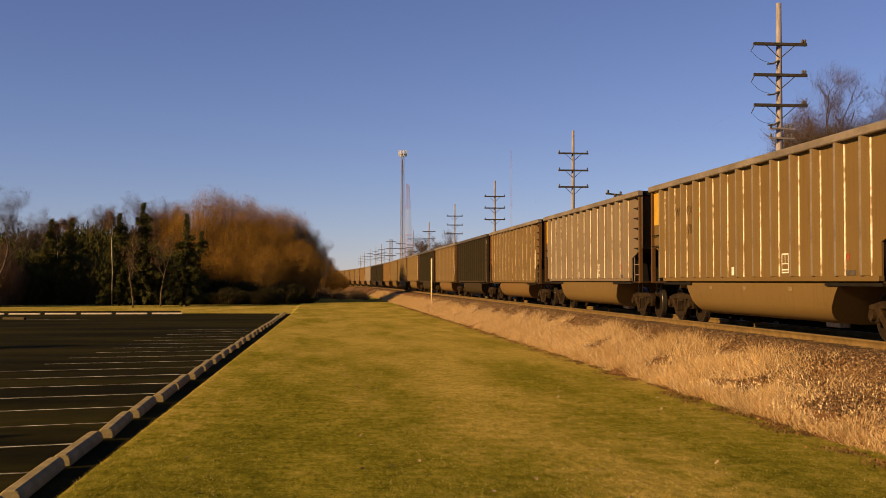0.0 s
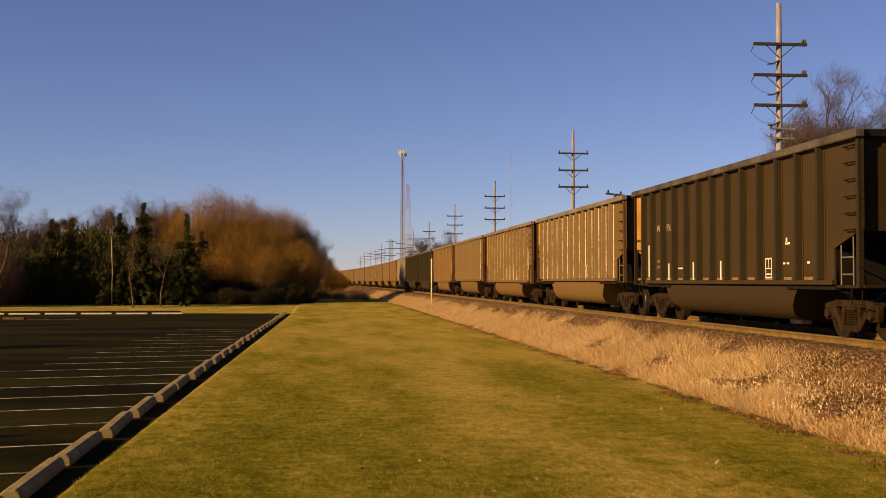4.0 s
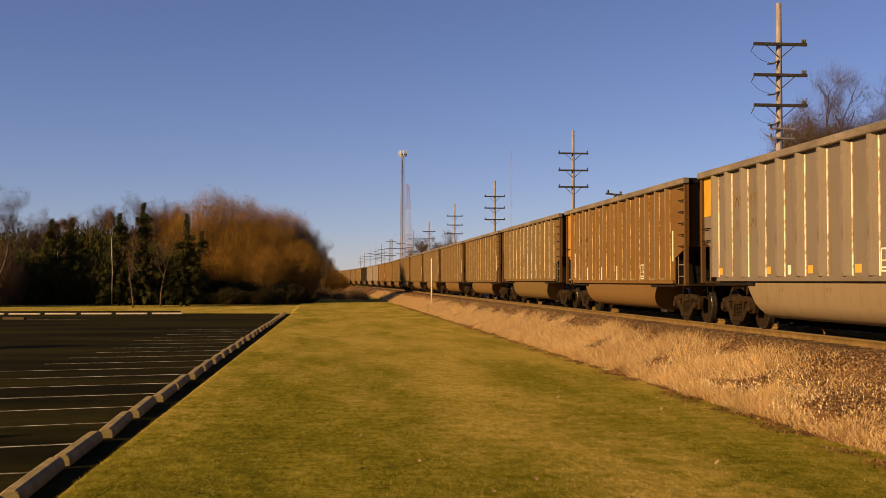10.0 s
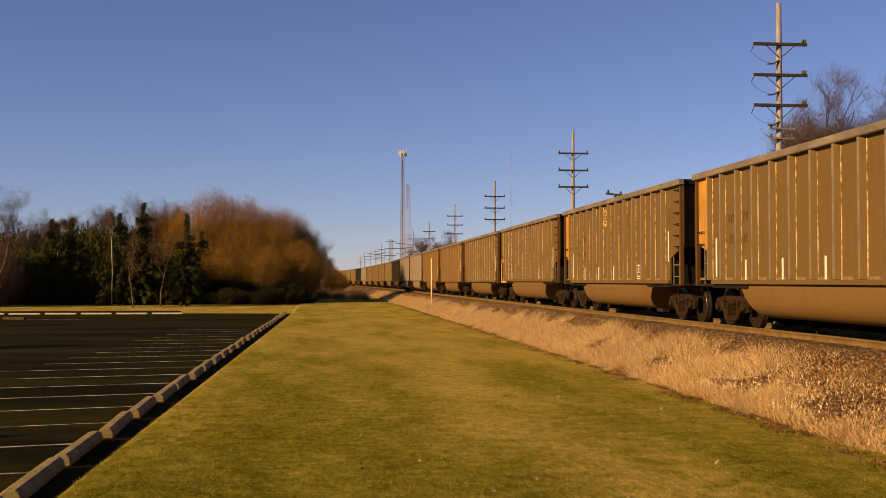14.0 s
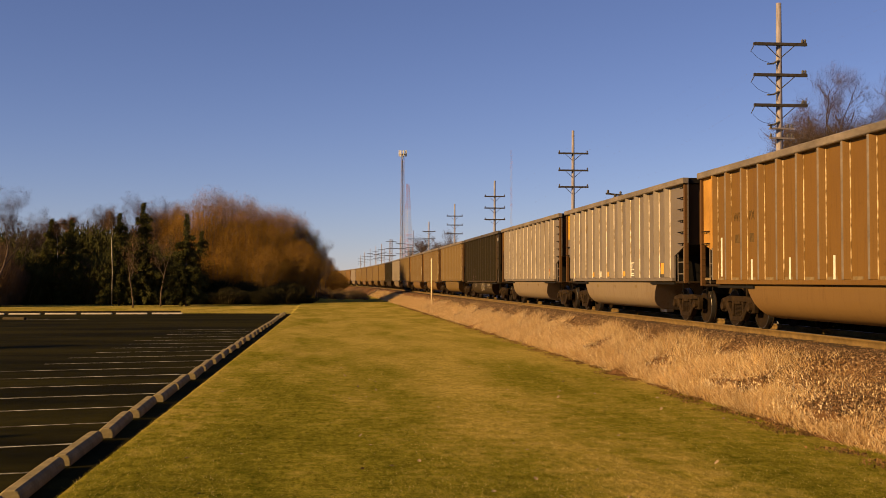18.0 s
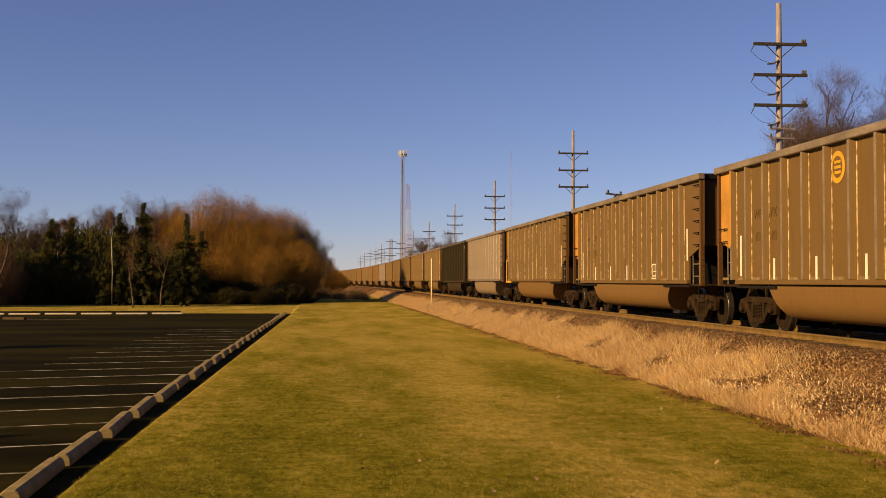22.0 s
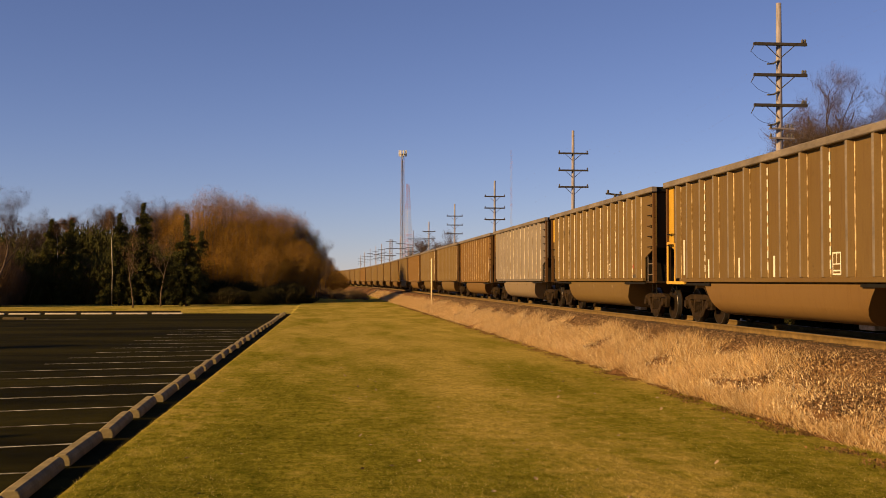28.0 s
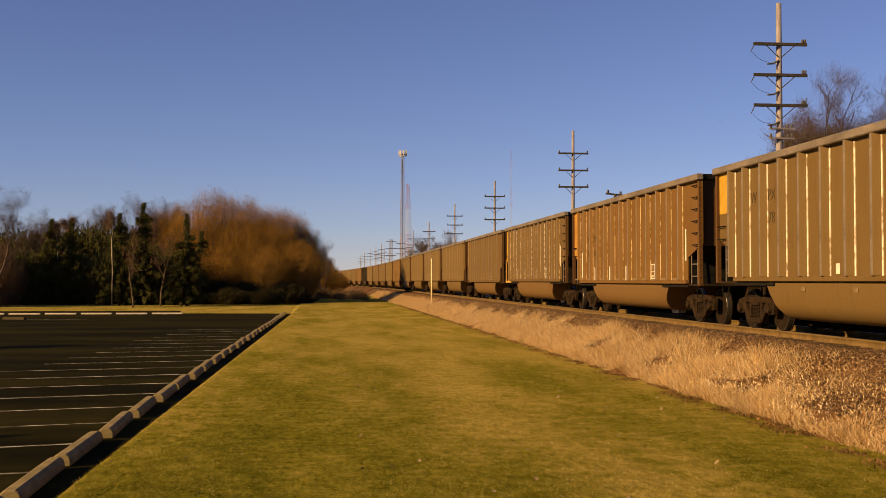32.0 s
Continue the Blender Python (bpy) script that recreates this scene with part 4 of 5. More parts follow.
CROSSARM = Solid().box(-1.34, 1.34, -0.06, 0.06, -0.075, 0.075).mesh("crossarm", M_ARM, bevel=0.01)
INSULATOR = Solid().lathe([(0, 0.03), (0.04, 0.07), (0.08, 0.05), (0.11, 0.075), (0.15, 0.05), (0.19, 0.035)], "z", 8).mesh("insulator", M_INSUL, True)
BRACES = {s: Solid().tube([(s * 0.72, -0.02, -0.06), (s * 0.08, 0.04, -0.62)], 0.022, 4).mesh("arm_brace", M_ARM) for s in (-1, 1)}
POLES = [(52.95, 15.8), (98.6, 15.6), (144.6, 15.2), (189.1, 15.2), (235.3, 14.6), (276.8, 14.6), (321.1, 15.0), (426.2, 16.2), (471.5, 16.7), (527.5, 17.1), (598.5, 17.3), (660.7, 17.2)]
for i, (y, top) in enumerate(POLES):
    power_pole(y, top, i < 1)
# the conductors, hung from pole to pole
for j, (dx, drop) in enumerate(((-1.25, 1.85), (1.25, 1.85), (-1.25, 3.35), (1.25, 3.35), (-1.25, 4.82), (1.25, 4.82), (0.4, 6.1))):
    wire, span = Solid(), []
    run = [(-20.0, 16.0), *POLES[:8]]
    for (y0, t0), (y1, t1) in zip(run[:-1], run[1:]):
        for i in range(8):
            q = i / 8
            span.append((POLE_X + dx, y0 + (y1 - y0) * q - 0.2, t0 + (t1 - t0) * q - drop - 1.1 * 4 * q * (1 - q) + 0.12))
    wire.tube(span, 0.0006, 3, False)
    thing("power_line", "thin dull conductor sagging between the power poles", "power line", group="wires of the power line", data=wire.mesh("power_line", M_WIRE))

# a lower service pole behind the train, only its head in view
px, py, _ = spot(0.1509, 62.0)
svc = thing("service_pole", "short timber pole with one dark crossarm", "power pole", (px, py, 0))
part("pole_shaft", Solid().tube([(0, 0, -0.2), (0, 0, 7.05)], [0.15, 0.08], 8).mesh("pole_shaft", M_ARM, True), svc)
part("crossarm", Solid().prism([(-0.52, 0.0), (0.52, -0.10), (0.52, -0.01), (-0.52, 0.09)], "y", -0.05, 0.05).mesh("crossarm", M_ARM), svc, (0, 0, 7.02))
for sx in (-0.4, 0.3):
    part("insulator", INSULATOR, svc, (sx, 0, 7.04 - 0.1 * sx))


def lattice(name, label, at, height, foot, head, bays, mats, legs=3, lean=0.0, thick=0.07, group=""):
    t = thing(name, label, "mast", at, group)
    def leg(i, h):
        r = foot + (head - foot) * h / height
        a = 2 * math.pi * i / legs + 0.4
        return Vector((r * math.cos(a) + lean * h, r * math.sin(a), h))
    secs = len(mats)
    for b in range(secs):
        s = Solid()
        h0, h1 = height * b / secs, height * (b + 1) / secs
        n = max(2, bays // secs)
        for i in range(legs):
            s.tube([leg(i, h0), leg(i, h1)], thick, 4)
            for k in range(n):
                za, zb = h0 + (h1 - h0) * k / n, h0 + (h1 - h0) * (k + 1) / n
                s.tube([leg(i, za), leg((i + 1) % legs, zb)], thick * 0.6, 3, False)
                s.tube([leg((i + 1) % legs, za), leg(i, zb)], thick * 0.6, 3, False)
                s.tube([leg(i, zb), leg((i + 1) % legs, zb)], thick * 0.6, 3, False)
        part("lattice_section", s.mesh("lattice_section", mats[b]), t)
    return t


x, y, _ = spot(-0.0368, 380.0)
tower = lattice("cell_tower", "grey-brown steel lattice tower with white antennas on top", (x, y, 0), 44.5, 0.95, 0.55, 32, [M_GALV] * 4, 3, 0.006, 0.06)
for i in range(9):
    a = 2 * math.pi * i / 9
    part("panel_antenna", Solid().box(-0.14, 0.14, -0.14, 0.14, 0, 2.0).mesh("panel_antenna", P_WHITE, bevel=0.03), tower, (1.25 * math.cos(a) + 0.27, 1.25 * math.sin(a), 44.0))
part("antenna_ring", Solid().lathe([(0, 1.3), (0.15, 1.3)], "z", 14).mesh("antenna_ring", M_GALV), tower, (0.27, 0, 44.6))
part("cable_run", Solid().box(-0.07, 0.07, -0.9, -0.8, 1, 43).mesh("cable_run", M_ARM), tower, (0.1, 0, 0))
x, y, _ = spot(-0.0312, 700.0)
lattice("radio_mast", "slim red and white lattice mast, paled for haze", (x, y, 0), 62.0, 4.2, 1.0, 40, [M_MASTPALE, M_MASTRED, M_MASTPALE, M_MASTRED], 3, -0.004, 0.07, "far masts")
x, y, _ = spot(0.0595, 1300.0)
# Extra thin members stand in for the haze that pales this mast.
lattice("radio_mast", "very distant thin guyed mast painted red and white", (x, y, 0), 152.0, 1.3, 1.3, 70, [M_MASTPALE, M_MASTPALE, M_MASTRED, M_MASTPALE, M_MASTRED, M_MASTPALE, M_MASTRED], 3, 0, 0.034, "far masts")
x, y, _ = spot(-0.0462, 330.0)
lat2 = lattice("substation_tower", "dark four-legged lattice tower by the power line", (x, y, 0), 14.4, 0.9, 0.45, 12, [M_GALV, M_GALV], 4, 0, 0.035)
for z in (9.6, 11.6, 13.6):
    part("crossarm", Solid().box(-1.5, 1.5, -0.08, 0.08, 0, 0.16).mesh("crossarm", M_ARM), lat2, (0, 0, z))

# white marker post at the foot of the bank
x, y = 8.15, 84.9
post = thing("marker_post", "tall thin white marker post in dry grass", "post", (x, y, 0.25))
part("post_shaft", Solid().tube([(0, 0, -0.2), (0, 0, 3.62)], 0.06, 8).mesh("post_shaft", M_MARKER, True), post)
part("post_cap", Solid().lathe([(0, 0.066), (0.09, 0.066), (0.12, 0.02)], "z", 8).mesh("post_cap", M_MARKER), post, (0, 0, 3.62))


# ---- trees ----
def twigs(rng, centres, dirs, count, length, width, spread):
    """Thin three-cornered twigs about many points."""
    k = rng.integers(0, len(centres), count)
    base = centres[k] + np.clip(rng.normal(0, spread, (count, 3)), -1.35 * spread, 1.35 * spread)
    d = dirs[k] + rng.normal(0, 0.55, (count, 3))
    d /= np.linalg.norm(d, axis=1, keepdims=True) + 1e-6
    side = np.cross(d, rng.normal(0, 1, (count, 3)))
    side /= np.linalg.norm(side, axis=1, keepdims=True) + 1e-6
    ln = length * rng.uniform(0.5, 1.3, (count, 1))
    v = np.empty((count, 3, 3))
    v[:, 0], v[:, 1], v[:, 2] = base - side * width / 2, base + side * width / 2, base + d * ln
    return v.reshape(-1, 3), np.arange(count * 3).reshape(-1, 3)


def limbs(seed, height, trunk_r, first=0.3, spread=0.55, depth=4, fork=3, up=0.25, stems=1, taper=0.62, thin_by=0.72):
    """A bare branching frame: returns tubes and the ends of its boughs."""
    rnd = random.Random(seed)
    s, tips = Solid(), []

    def grow(p, d, length, r, level):
        pts, rad, q, e = [p], [r], p.copy(), d.copy()
        n = 4 if level < 2 else 3
        for i in range(n):
            e = (e + Vector((rnd.gauss(0, 0.12), rnd.gauss(0, 0.12), rnd.gauss(0.03, 0.08) + up * 0.12))).normalized()
            q = q + e * length / n
            pts.append(q.copy())
            rad.append(r * (1 - taper * (i + 1) / n))
            if level >= 1:
                tips.append((q.copy(), e.copy(), level))
            if level < depth and (i > 0 or level > 0):
                for _ in range(1 if level == 0 else rnd.choice((1, 1, 2))):
                    a = rnd.uniform(0, 2 * math.pi)
                    o = Vector((math.cos(a), math.sin(a), rnd.uniform(-0.1, 0.5)))
                    b = (e * (1 - spread) + o * spread + Vector((0, 0, up))).normalized()
                    grow(q.copy(), b, length * rnd.uniform(0.45, 0.68), rad[-1] * thin_by, level + 1)
        s.tube(pts, rad, 7 if level == 0 else 4 if level < 3 else 3, level == 0)
    for k in range(stems):
        a = 2 * math.pi * k / max(1, stems) + rnd.uniform(-0.4, 0.4)
        lean = 0 if stems == 1 else rnd.uniform(0.2, 0.5)
        d = Vector((math.cos(a) * lean, math.sin(a) * lean, 1)).normalized()
        base = Vector((0, 0, -0.15))
        h = height * first
        if stems == 1:
            pts = [base, Vector((rnd.gauss(0, 0.05), rnd.gauss(0, 0.05), h * 0.5)), Vector((rnd.gauss(0, 0.1), rnd.gauss(0, 0.1), h))]
            s.tube(pts, [trunk_r * 1.25, trunk_r, trunk_r * 0.9], 8)
            base = pts[-1]
        grow(base, d, (height - (h if stems == 1 else 0)) * 0.78, trunk_r * (0.85 if stems == 1 else 0.6), 0)
    return s, tips


def tree_meshes(seed, height, trunk_r, bark, twig_mat, count, twig_len, twig_w, **kw):
    s, tips = limbs(seed, height, trunk_r, **kw)
    rng = np.random.default_rng(seed)
    grow_by = height / max(p[2] for p in s.v)
    s.v = [(p[0] * grow_by, p[1] * grow_by, p[2] * grow_by) for p in s.v]
    c = np.array([tuple(t[0] * grow_by) for t in tips])
    d = np.array([tuple(t[1]) for t in tips])
    v, f = twigs(rng, c, d, count, twig_len, twig_w, 0.25)
    return s.mesh("trunk", bark, True), raw_mesh("crown", twig_mat, v, f)


def tree(name, label, meshes, at, scale=1.0, turn=0.0, group="", category="tree", tall=1.0):
    t = new(name)
    t.matrix_basis = Matrix.LocRotScale(at, Euler((0, 0, radians(turn))), (scale, scale, scale * tall))
    tagged(t, label, category, group)
    part("trunk", meshes[0], t)
    part("crown", meshes[1], t)
    return t


def spruce_meshes(seed, height, radius, mat, count):
    """A spruce: straight trunk, whorls of drooping boughs set with needle sprays, ragged outline."""
    rng = np.random.default_rng(seed)
    s = Solid().tube([(0, 0, -0.1), (0, 0, height * 0.5), (0, 0, height * 0.97)], [0.17, 0.1, 0.02], 7)
    cs, ds = [], []
    whorls = int(height * 2.4)
    for i in range(whorls):
        h = 0.09 + 0.88 * i / whorls
        r = radius * (1 - h) ** 1.05 * rng.uniform(0.55, 1.2) + 0.03
        for j in range(1 + int(rng.uniform(1.2, 2.6) * (0.8 + r * 1.7))):
            a = rng.uniform(0, 6.28)
            droop = rng.uniform(0.05, 0.35)
            rr = r * rng.uniform(0.6, 1.1)
            end = np.array([math.cos(a) * rr, math.sin(a) * rr, h * height - droop * rr])
            root = np.array([0, 0, h * height])
            s.tube([root, end], [0.03, 0.008], 3, False)
            for q in np.linspace(0.25, 1.0, max(1, int(rr * 3.2))):
                cs.append(root + (end - root) * q)
                ds.append((end - root) / (rr + 0.01) * 0.8 + np.array([0, 0, -0.15]))
    v, f = twigs(rng, np.array(cs), np.array(ds), count, 0.40, 0.11, 0.13)
    return s.mesh("trunk", M_BARK, True), raw_mesh("crown", mat, v, f)


def shrub_meshes(seed, height, radius, mat, count, tw=0.05, ln=0.6, stems=90, ragged=0.14, fuzz=0.105):
    """A many-stemmed thicket of upright twigs, wider above than at the ground."""
    rng = np.random.default_rng(seed)
    s, cs, ds = Solid(), [], []
    for i in range(stems):
        a, r = rng.uniform(0, 6.28), radius * math.sqrt(rng.uniform(0.02, 1))
        top = height * (1 - 0.42 * (r / radius) ** 2) * rng.uniform(1 - ragged, 1.02)
        foot = np.array([math.cos(a) * r * 0.45, math.sin(a) * r * 0.45, -0.1])
        mid = np.array([math.cos(a) * r * 0.8, math.sin(a) * r * 0.8, top * 0.5])
        end = np.array([math.cos(a + 0.2) * r, math.sin(a + 0.2) * r, top])
        s.tube([foot, mid, end], [0.05, 0.025, 0.008], 3, False)
        for q in np.linspace(0.05, 1, 14):
            p = foot + (mid - foot) * q * 2 if q < 0.5 else mid + (end - mid) * (q - 0.5) * 2
            cs.append(p)
            ds.append((end - mid) / np.linalg.norm(end - mid) + np.array([0, 0, 0.3]))
    v, f = twigs(rng, np.array(cs), np.array(ds), count, ln, tw, radius * fuzz)
    return s.mesh("trunk", M_BARK, True), raw_mesh("crown", mat, v, f)


WILLOWS = [shrub_meshes(40 + i, 13.5, 5.6, M_WILLOW, 150000, 0.020, 0.30, 220, 0.07, 0.075) for i in range(2)]
BRUSH = [shrub_meshes(50 + i, 6.0, 3.4, M_TWIG, 16000, 0.05, 0.5) for i in range(2)]
DRYBRUSH = [shrub_meshes(58, 6.0, 4.4, M_TAN, 9000, 0.06, 0.5, 40, 0.6, 0.2), shrub_meshes(59, 6.0, 4.4, M_TWIG, 9000, 0.07, 0.5, 40, 0.6, 0.2)]
DARKBRUSH = [shrub_meshes(55 + i, 5.0, 3.6, M_NEEDLE, 14000, 0.09, 0.4) for i in range(2)]
SPRUCES = [spruce_meshes(60 + i, 12.0, 3.5, M_NEEDLE, 30000) for i in range(3)]
BARE = [tree_meshes(70 + i, 15.0, 0.32, M_DARKBARK, M_GREYTWIG, 8000, 0.42, 0.015, depth=5, first=0.2, spread=0.5) for i in range(3)]
BIG = [tree_meshes(75 + i, 15.6, 0.5, M_DARKBARK, M_GREYTWIG, 14000, 0.5, 0.010, depth=4, first=0.2, spread=0.56, up=0.16, taper=0.5, thin_by=0.8) for i in range(3)]
BIRCH = [tree_meshes(80 + i, 11.0, r, M_BIRCH, M_TWIG, 1500, 0.6, 0.022, depth=4, first=0.8, spread=0.4) for i, r in enumerate((0.062, 0.042))]
YOUNG = [tree_meshes(90 + i, 7.0, 0.11, M_BARK, M_TWIG, 450, 0.5, 0.022, depth=4, first=0.24, spread=0.55, up=0.35) for i in range(3)]
NEAR = 0.81
rt = random.Random(5)

# willow thicket: bearing, distance, scale, height factor
for u, d, sc, tl in ((-0.228, 158, 1.02, 0.98), (-0.205, 152, 1.06, 1.05), (-0.182, 156, 1.04, 1.03), (-0.163, 150, 0.97, 0.97), (-0.146, 155, 0.98, 0.96), (-0.136, 158, 0.90, 1.02), (-0.215, 147, 0.62, 0.7), (-0.194, 144, 0.7, 0.8), (-0.176, 146, 0.6, 0.7), (-0.160, 144, 0.7, 0.75), (-0.140, 148, 0.6, 0.7), (-0.131, 147, 0.74, 0.8)):
    tree("willow", "dense bare willow thicket with orange-brown twigs", rt.choice(WILLOWS), spot(u, d * 0.84), sc * 0.84, rt.uniform(0, 360), "willow thicket", tall=tl)
# spruces: those that stand out, then the darker mass behind
for u, d, sc, tl in ((-0.345, 140, 0.86, 1.06), (-0.327, 139, 0.86, 1.04), (-0.285, 136, 0.90, 1.06), (-0.264, 136, 0.95, 1.12), (-0.226, 131, 0.84, 1.1)):
    tree("spruce", "tall ragged dark green spruce at the wood's edge", rt.choice(SPRUCES), spot(u, d * NEAR), sc * NEAR, rt.uniform(0, 360), "spruces at the wood's edge", tall=tl)
for i in range(22):
    u = -0.43 + i * 0.0102 + rt.uniform(-0.004, 0.004)
    tree("spruce", "dark green spruce in the close wood", rt.choice(SPRUCES), spot(u, rt.uniform(116, 128)), rt.uniform(0.5, 0.66), rt.uniform(0, 360), "spruces of the close wood")
# pale birches
for u, d, sc in ((-0.2915, 129, 1.0), (-0.3385, 135, 0.92), (-0.3325, 137, 0.98), (-0.3285, 135, 0.94)):
    rt.random()
    tree("birch", "slender pale birch with a bare crown", BIRCH[0 if u > -0.3 else 1], spot(u, d * NEAR + 4), sc * NEAR, rt.uniform(0, 360), "birches at the wood's edge")
# bare trees behind
for u, d, sc in ((-0.255, 165, 1.0), (-0.243, 160, 0.95), (-0.30, 165, 0.92), (-0.318, 168, 0.9), (-0.356, 168, 0.85), (-0.394, 120, 0.88), (-0.412, 118, 0.95), (-0.28, 168, 0.95), (-0.235, 166, 0.95), (-0.1185, 166, 0.68), (-0.126, 168, 0.78), (-0.112, 178, 0.62), (-0.108, 190, 0.6)):
    tree("bare_tree", "tall bare grey-brown deciduous tree", rt.choice(BARE), spot(u, d * NEAR), sc * NEAR, rt.uniform(0, 360), "bare trees of the wood")
# slender bare trees at the end of the willows
for k, (u, d, sc) in enumerate(((-0.1185, 126, 0.60), (-0.110, 136, 0.42), (-0.104, 150, 0.36))):
    tree("bare_tree", "slender bare grey-brown tree beside the willows", BARE[k], spot(u, d), sc, 70 * k, "bare trees of the wood")
# undergrowth that closes the wood
for i in range(56):
    u = -0.43 + (i % 28) * 0.0072 + rt.uniform(-0.004, 0.004)
    d = rt.uniform(113, 117) if i < 28 else rt.uniform(122, 130)
    if u < -0.235 and rt.random() < 0.65:
        tree("shrub", "dark green undergrowth shrub at the wood's foot", rt.choice(DARKBRUSH), spot(u, d), rt.uniform(0.65, 1.05), rt.uniform(0, 360), "undergrowth of the wood", "shrub")
    else:
        tree("shrub", "brown leafless undergrowth shrub", rt.choice(BRUSH), spot(u, d), rt.uniform(0.5, 0.85), rt.uniform(0, 360), "undergrowth of the wood", "shrub")
# low dark shrubs before the willows
DEEP = shrub_meshes(57, 5.0, 3.6, M_DEEP, 12000, 0.08, 0.4)
for i in range(15):
    tree("shrub", "low very dark shrub at the foot of the willows", DEEP, spot(-0.236 + i * 0.0083 + rt.uniform(-0.003, 0.003), rt.uniform(112, 119)), rt.uniform(0.34, 0.62), rt.uniform(0, 360), "shrubs before the willows", "shrub", tall=rt.uniform(0.4, 0.85))
# the deep wood behind
for i in range(17):
    u = -0.45 + i * 0.0145 + rt.uniform(-0.004, 0.004)
    tree("thicket", "tall dark green thicket deep in the wood", rt.choice(DARKBRUSH), spot(u, rt.uniform(134, 146)), rt.uniform(1.45, 1.75), rt.uniform(0, 360), "thickets of the deep wood", "shrub")
for u, d, sc in ((-0.405, 103, 0.95), (-0.42, 108, 1.2), (-0.385, 110, 0.7)):
    tree("thicket", "brown leafless thicket at the wood's corner", rt.choice(BRUSH), spot(u, d), sc, rt.uniform(0, 360), "brown thickets", "shrub")
# young planted trees on the far lawn
for u, d, sc, k in ((-0.273, 99, 0.95, 0), (-0.2485, 106, 1.0, 1), (-0.3835, 108, 0.85, 2)):
    tree("young_tree", "young planted tree with a bare spreading crown", YOUNG[k], spot(u, d), sc, 30, "young trees on the lawn")
# more of the wood's bare crowns and brown thickets behind the spruces
rw = random.Random(31)
for u, d, sc in ((-0.25, 139, 0.80), (-0.268, 136, 0.86), (-0.285, 138, 0.78), (-0.305, 136, 0.74), (-0.325, 138, 0.72), (-0.345, 134, 0.74), (-0.372, 118, 0.62), (-0.405, 108, 0.80)):
    tree("bare_tree", "tall bare grey-brown deciduous tree", rw.choice(BARE), spot(u, d), sc, rw.uniform(0, 360), "bare trees of the wood")
for u, d, sc, tl in ((-0.246, 140, 0.84, 0.98), (-0.262, 142, 0.78, 0.9), (-0.278, 142, 0.7, 0.9)):
    tree("willow", "dense bare willow thicket with orange-brown twigs", rw.choice(WILLOWS), spot(u, d), sc, rw.uniform(0, 360), "willow thicket", tall=tl)
# thickets along the bend
for u, d, sc, tl in ((-0.117, 175, 0.72, 0.75), (-0.109, 195, 0.65, 0.7), (-0.102, 215, 0.6, 0.62), (-0.097, 240, 0.55, 0.6), (-0.0925, 270, 0.55, 0.5), (-0.120, 165, 0.5, 0.5)):
    tree("willow", "bare brown thicket beside the railway bend", rt.choice(WILLOWS), spot(u, d), sc, rt.uniform(0, 360), "thickets by the bend", tall=tl)
# dry brush in the hollow before the bend
for i in range(30):
    u = -0.108 + i * 0.0013 + rt.uniform(-0.003, 0.003)
    tree("shrub", "low brown dry brush in the hollow", rt.choice(DRYBRUSH), spot(u, rt.uniform(138, 176)), rt.uniform(0.10, 0.24), rt.uniform(0, 360), "dry brush in the hollow", "shrub", tall=rt.uniform(0.6, 1.3))
# evergreens beside the lot, out of view, added to cast tree shadows on it
for x, y, sc, tl in ((-18.2, 11.75, 0.44, 1.2), (-18.8, 37.3, 0.43, 1.2), (-27, 41, 0.6, 1.1), (-31, 30, 0.6, 1.2), (-33, 52, 0.7, 1.1)):
    tree("spruce", "narrow dark green spruce, unseen, added to shade the parking lot", rt.choice(SPRUCES), (x, y, 0), sc, rt.uniform(0, 360), "spruces beside the lot", tall=tl)
# big bare trees across the line
for u, d, sc, tl in ((0.306, 86, 0.98, 1.0), (0.334, 90, 1.12, 1.0), (0.345, 82, 1.04, 1.0), (0.362, 88, 1.10, 1.0), (0.384, 82, 1.14, 1.0), (0.41, 92, 1.3, 1.0), (0.37, 96, 1.1, 1.0), (0.335, 104, 1.08, 1.0)):
    tree("bare_tree", "large bare tree behind the railway line", rt.choice(BIG), spot(u, d), sc, rt.uniform(0, 360), "bare trees across the line", tall=tl)
# brush added across the line so the gap under the cars stays black
for i in range(44):
    tree("shrub", "dark brush added across the track to blacken under the cars", rt.choice(DARKBRUSH), (LINE_X + 2.75 + rt.uniform(-0.25, 0.35), 14 + i * 1.45, 0.9), rt.uniform(0.20, 0.27), rt.uniform(0, 360), "brush across the track", "shrub")
for i, (x, y, top) in enumerate(((30, 395, 16), (34, 450, 17), (27, 500, 17), (33, 560, 18), (30, 630, 19), (36, 700, 20))):
    far_pole = power_pole(y, top, False)
    far_pole.location.x = x
for u, d, sc in ((-0.004, 420, 1.35), (-0.014, 430, 1.25), (0.004, 410, 1.2), (-0.022, 440, 1.3), (0.010, 430, 1.1), (-0.009, 400, 1.1), (-0.018, 410, 1.1)):
    tree("bare_tree", "hazy bare tree far behind the line", rt.choice(BIG), spot(u, d), sc, rt.uniform(0, 360), "far bare trees")


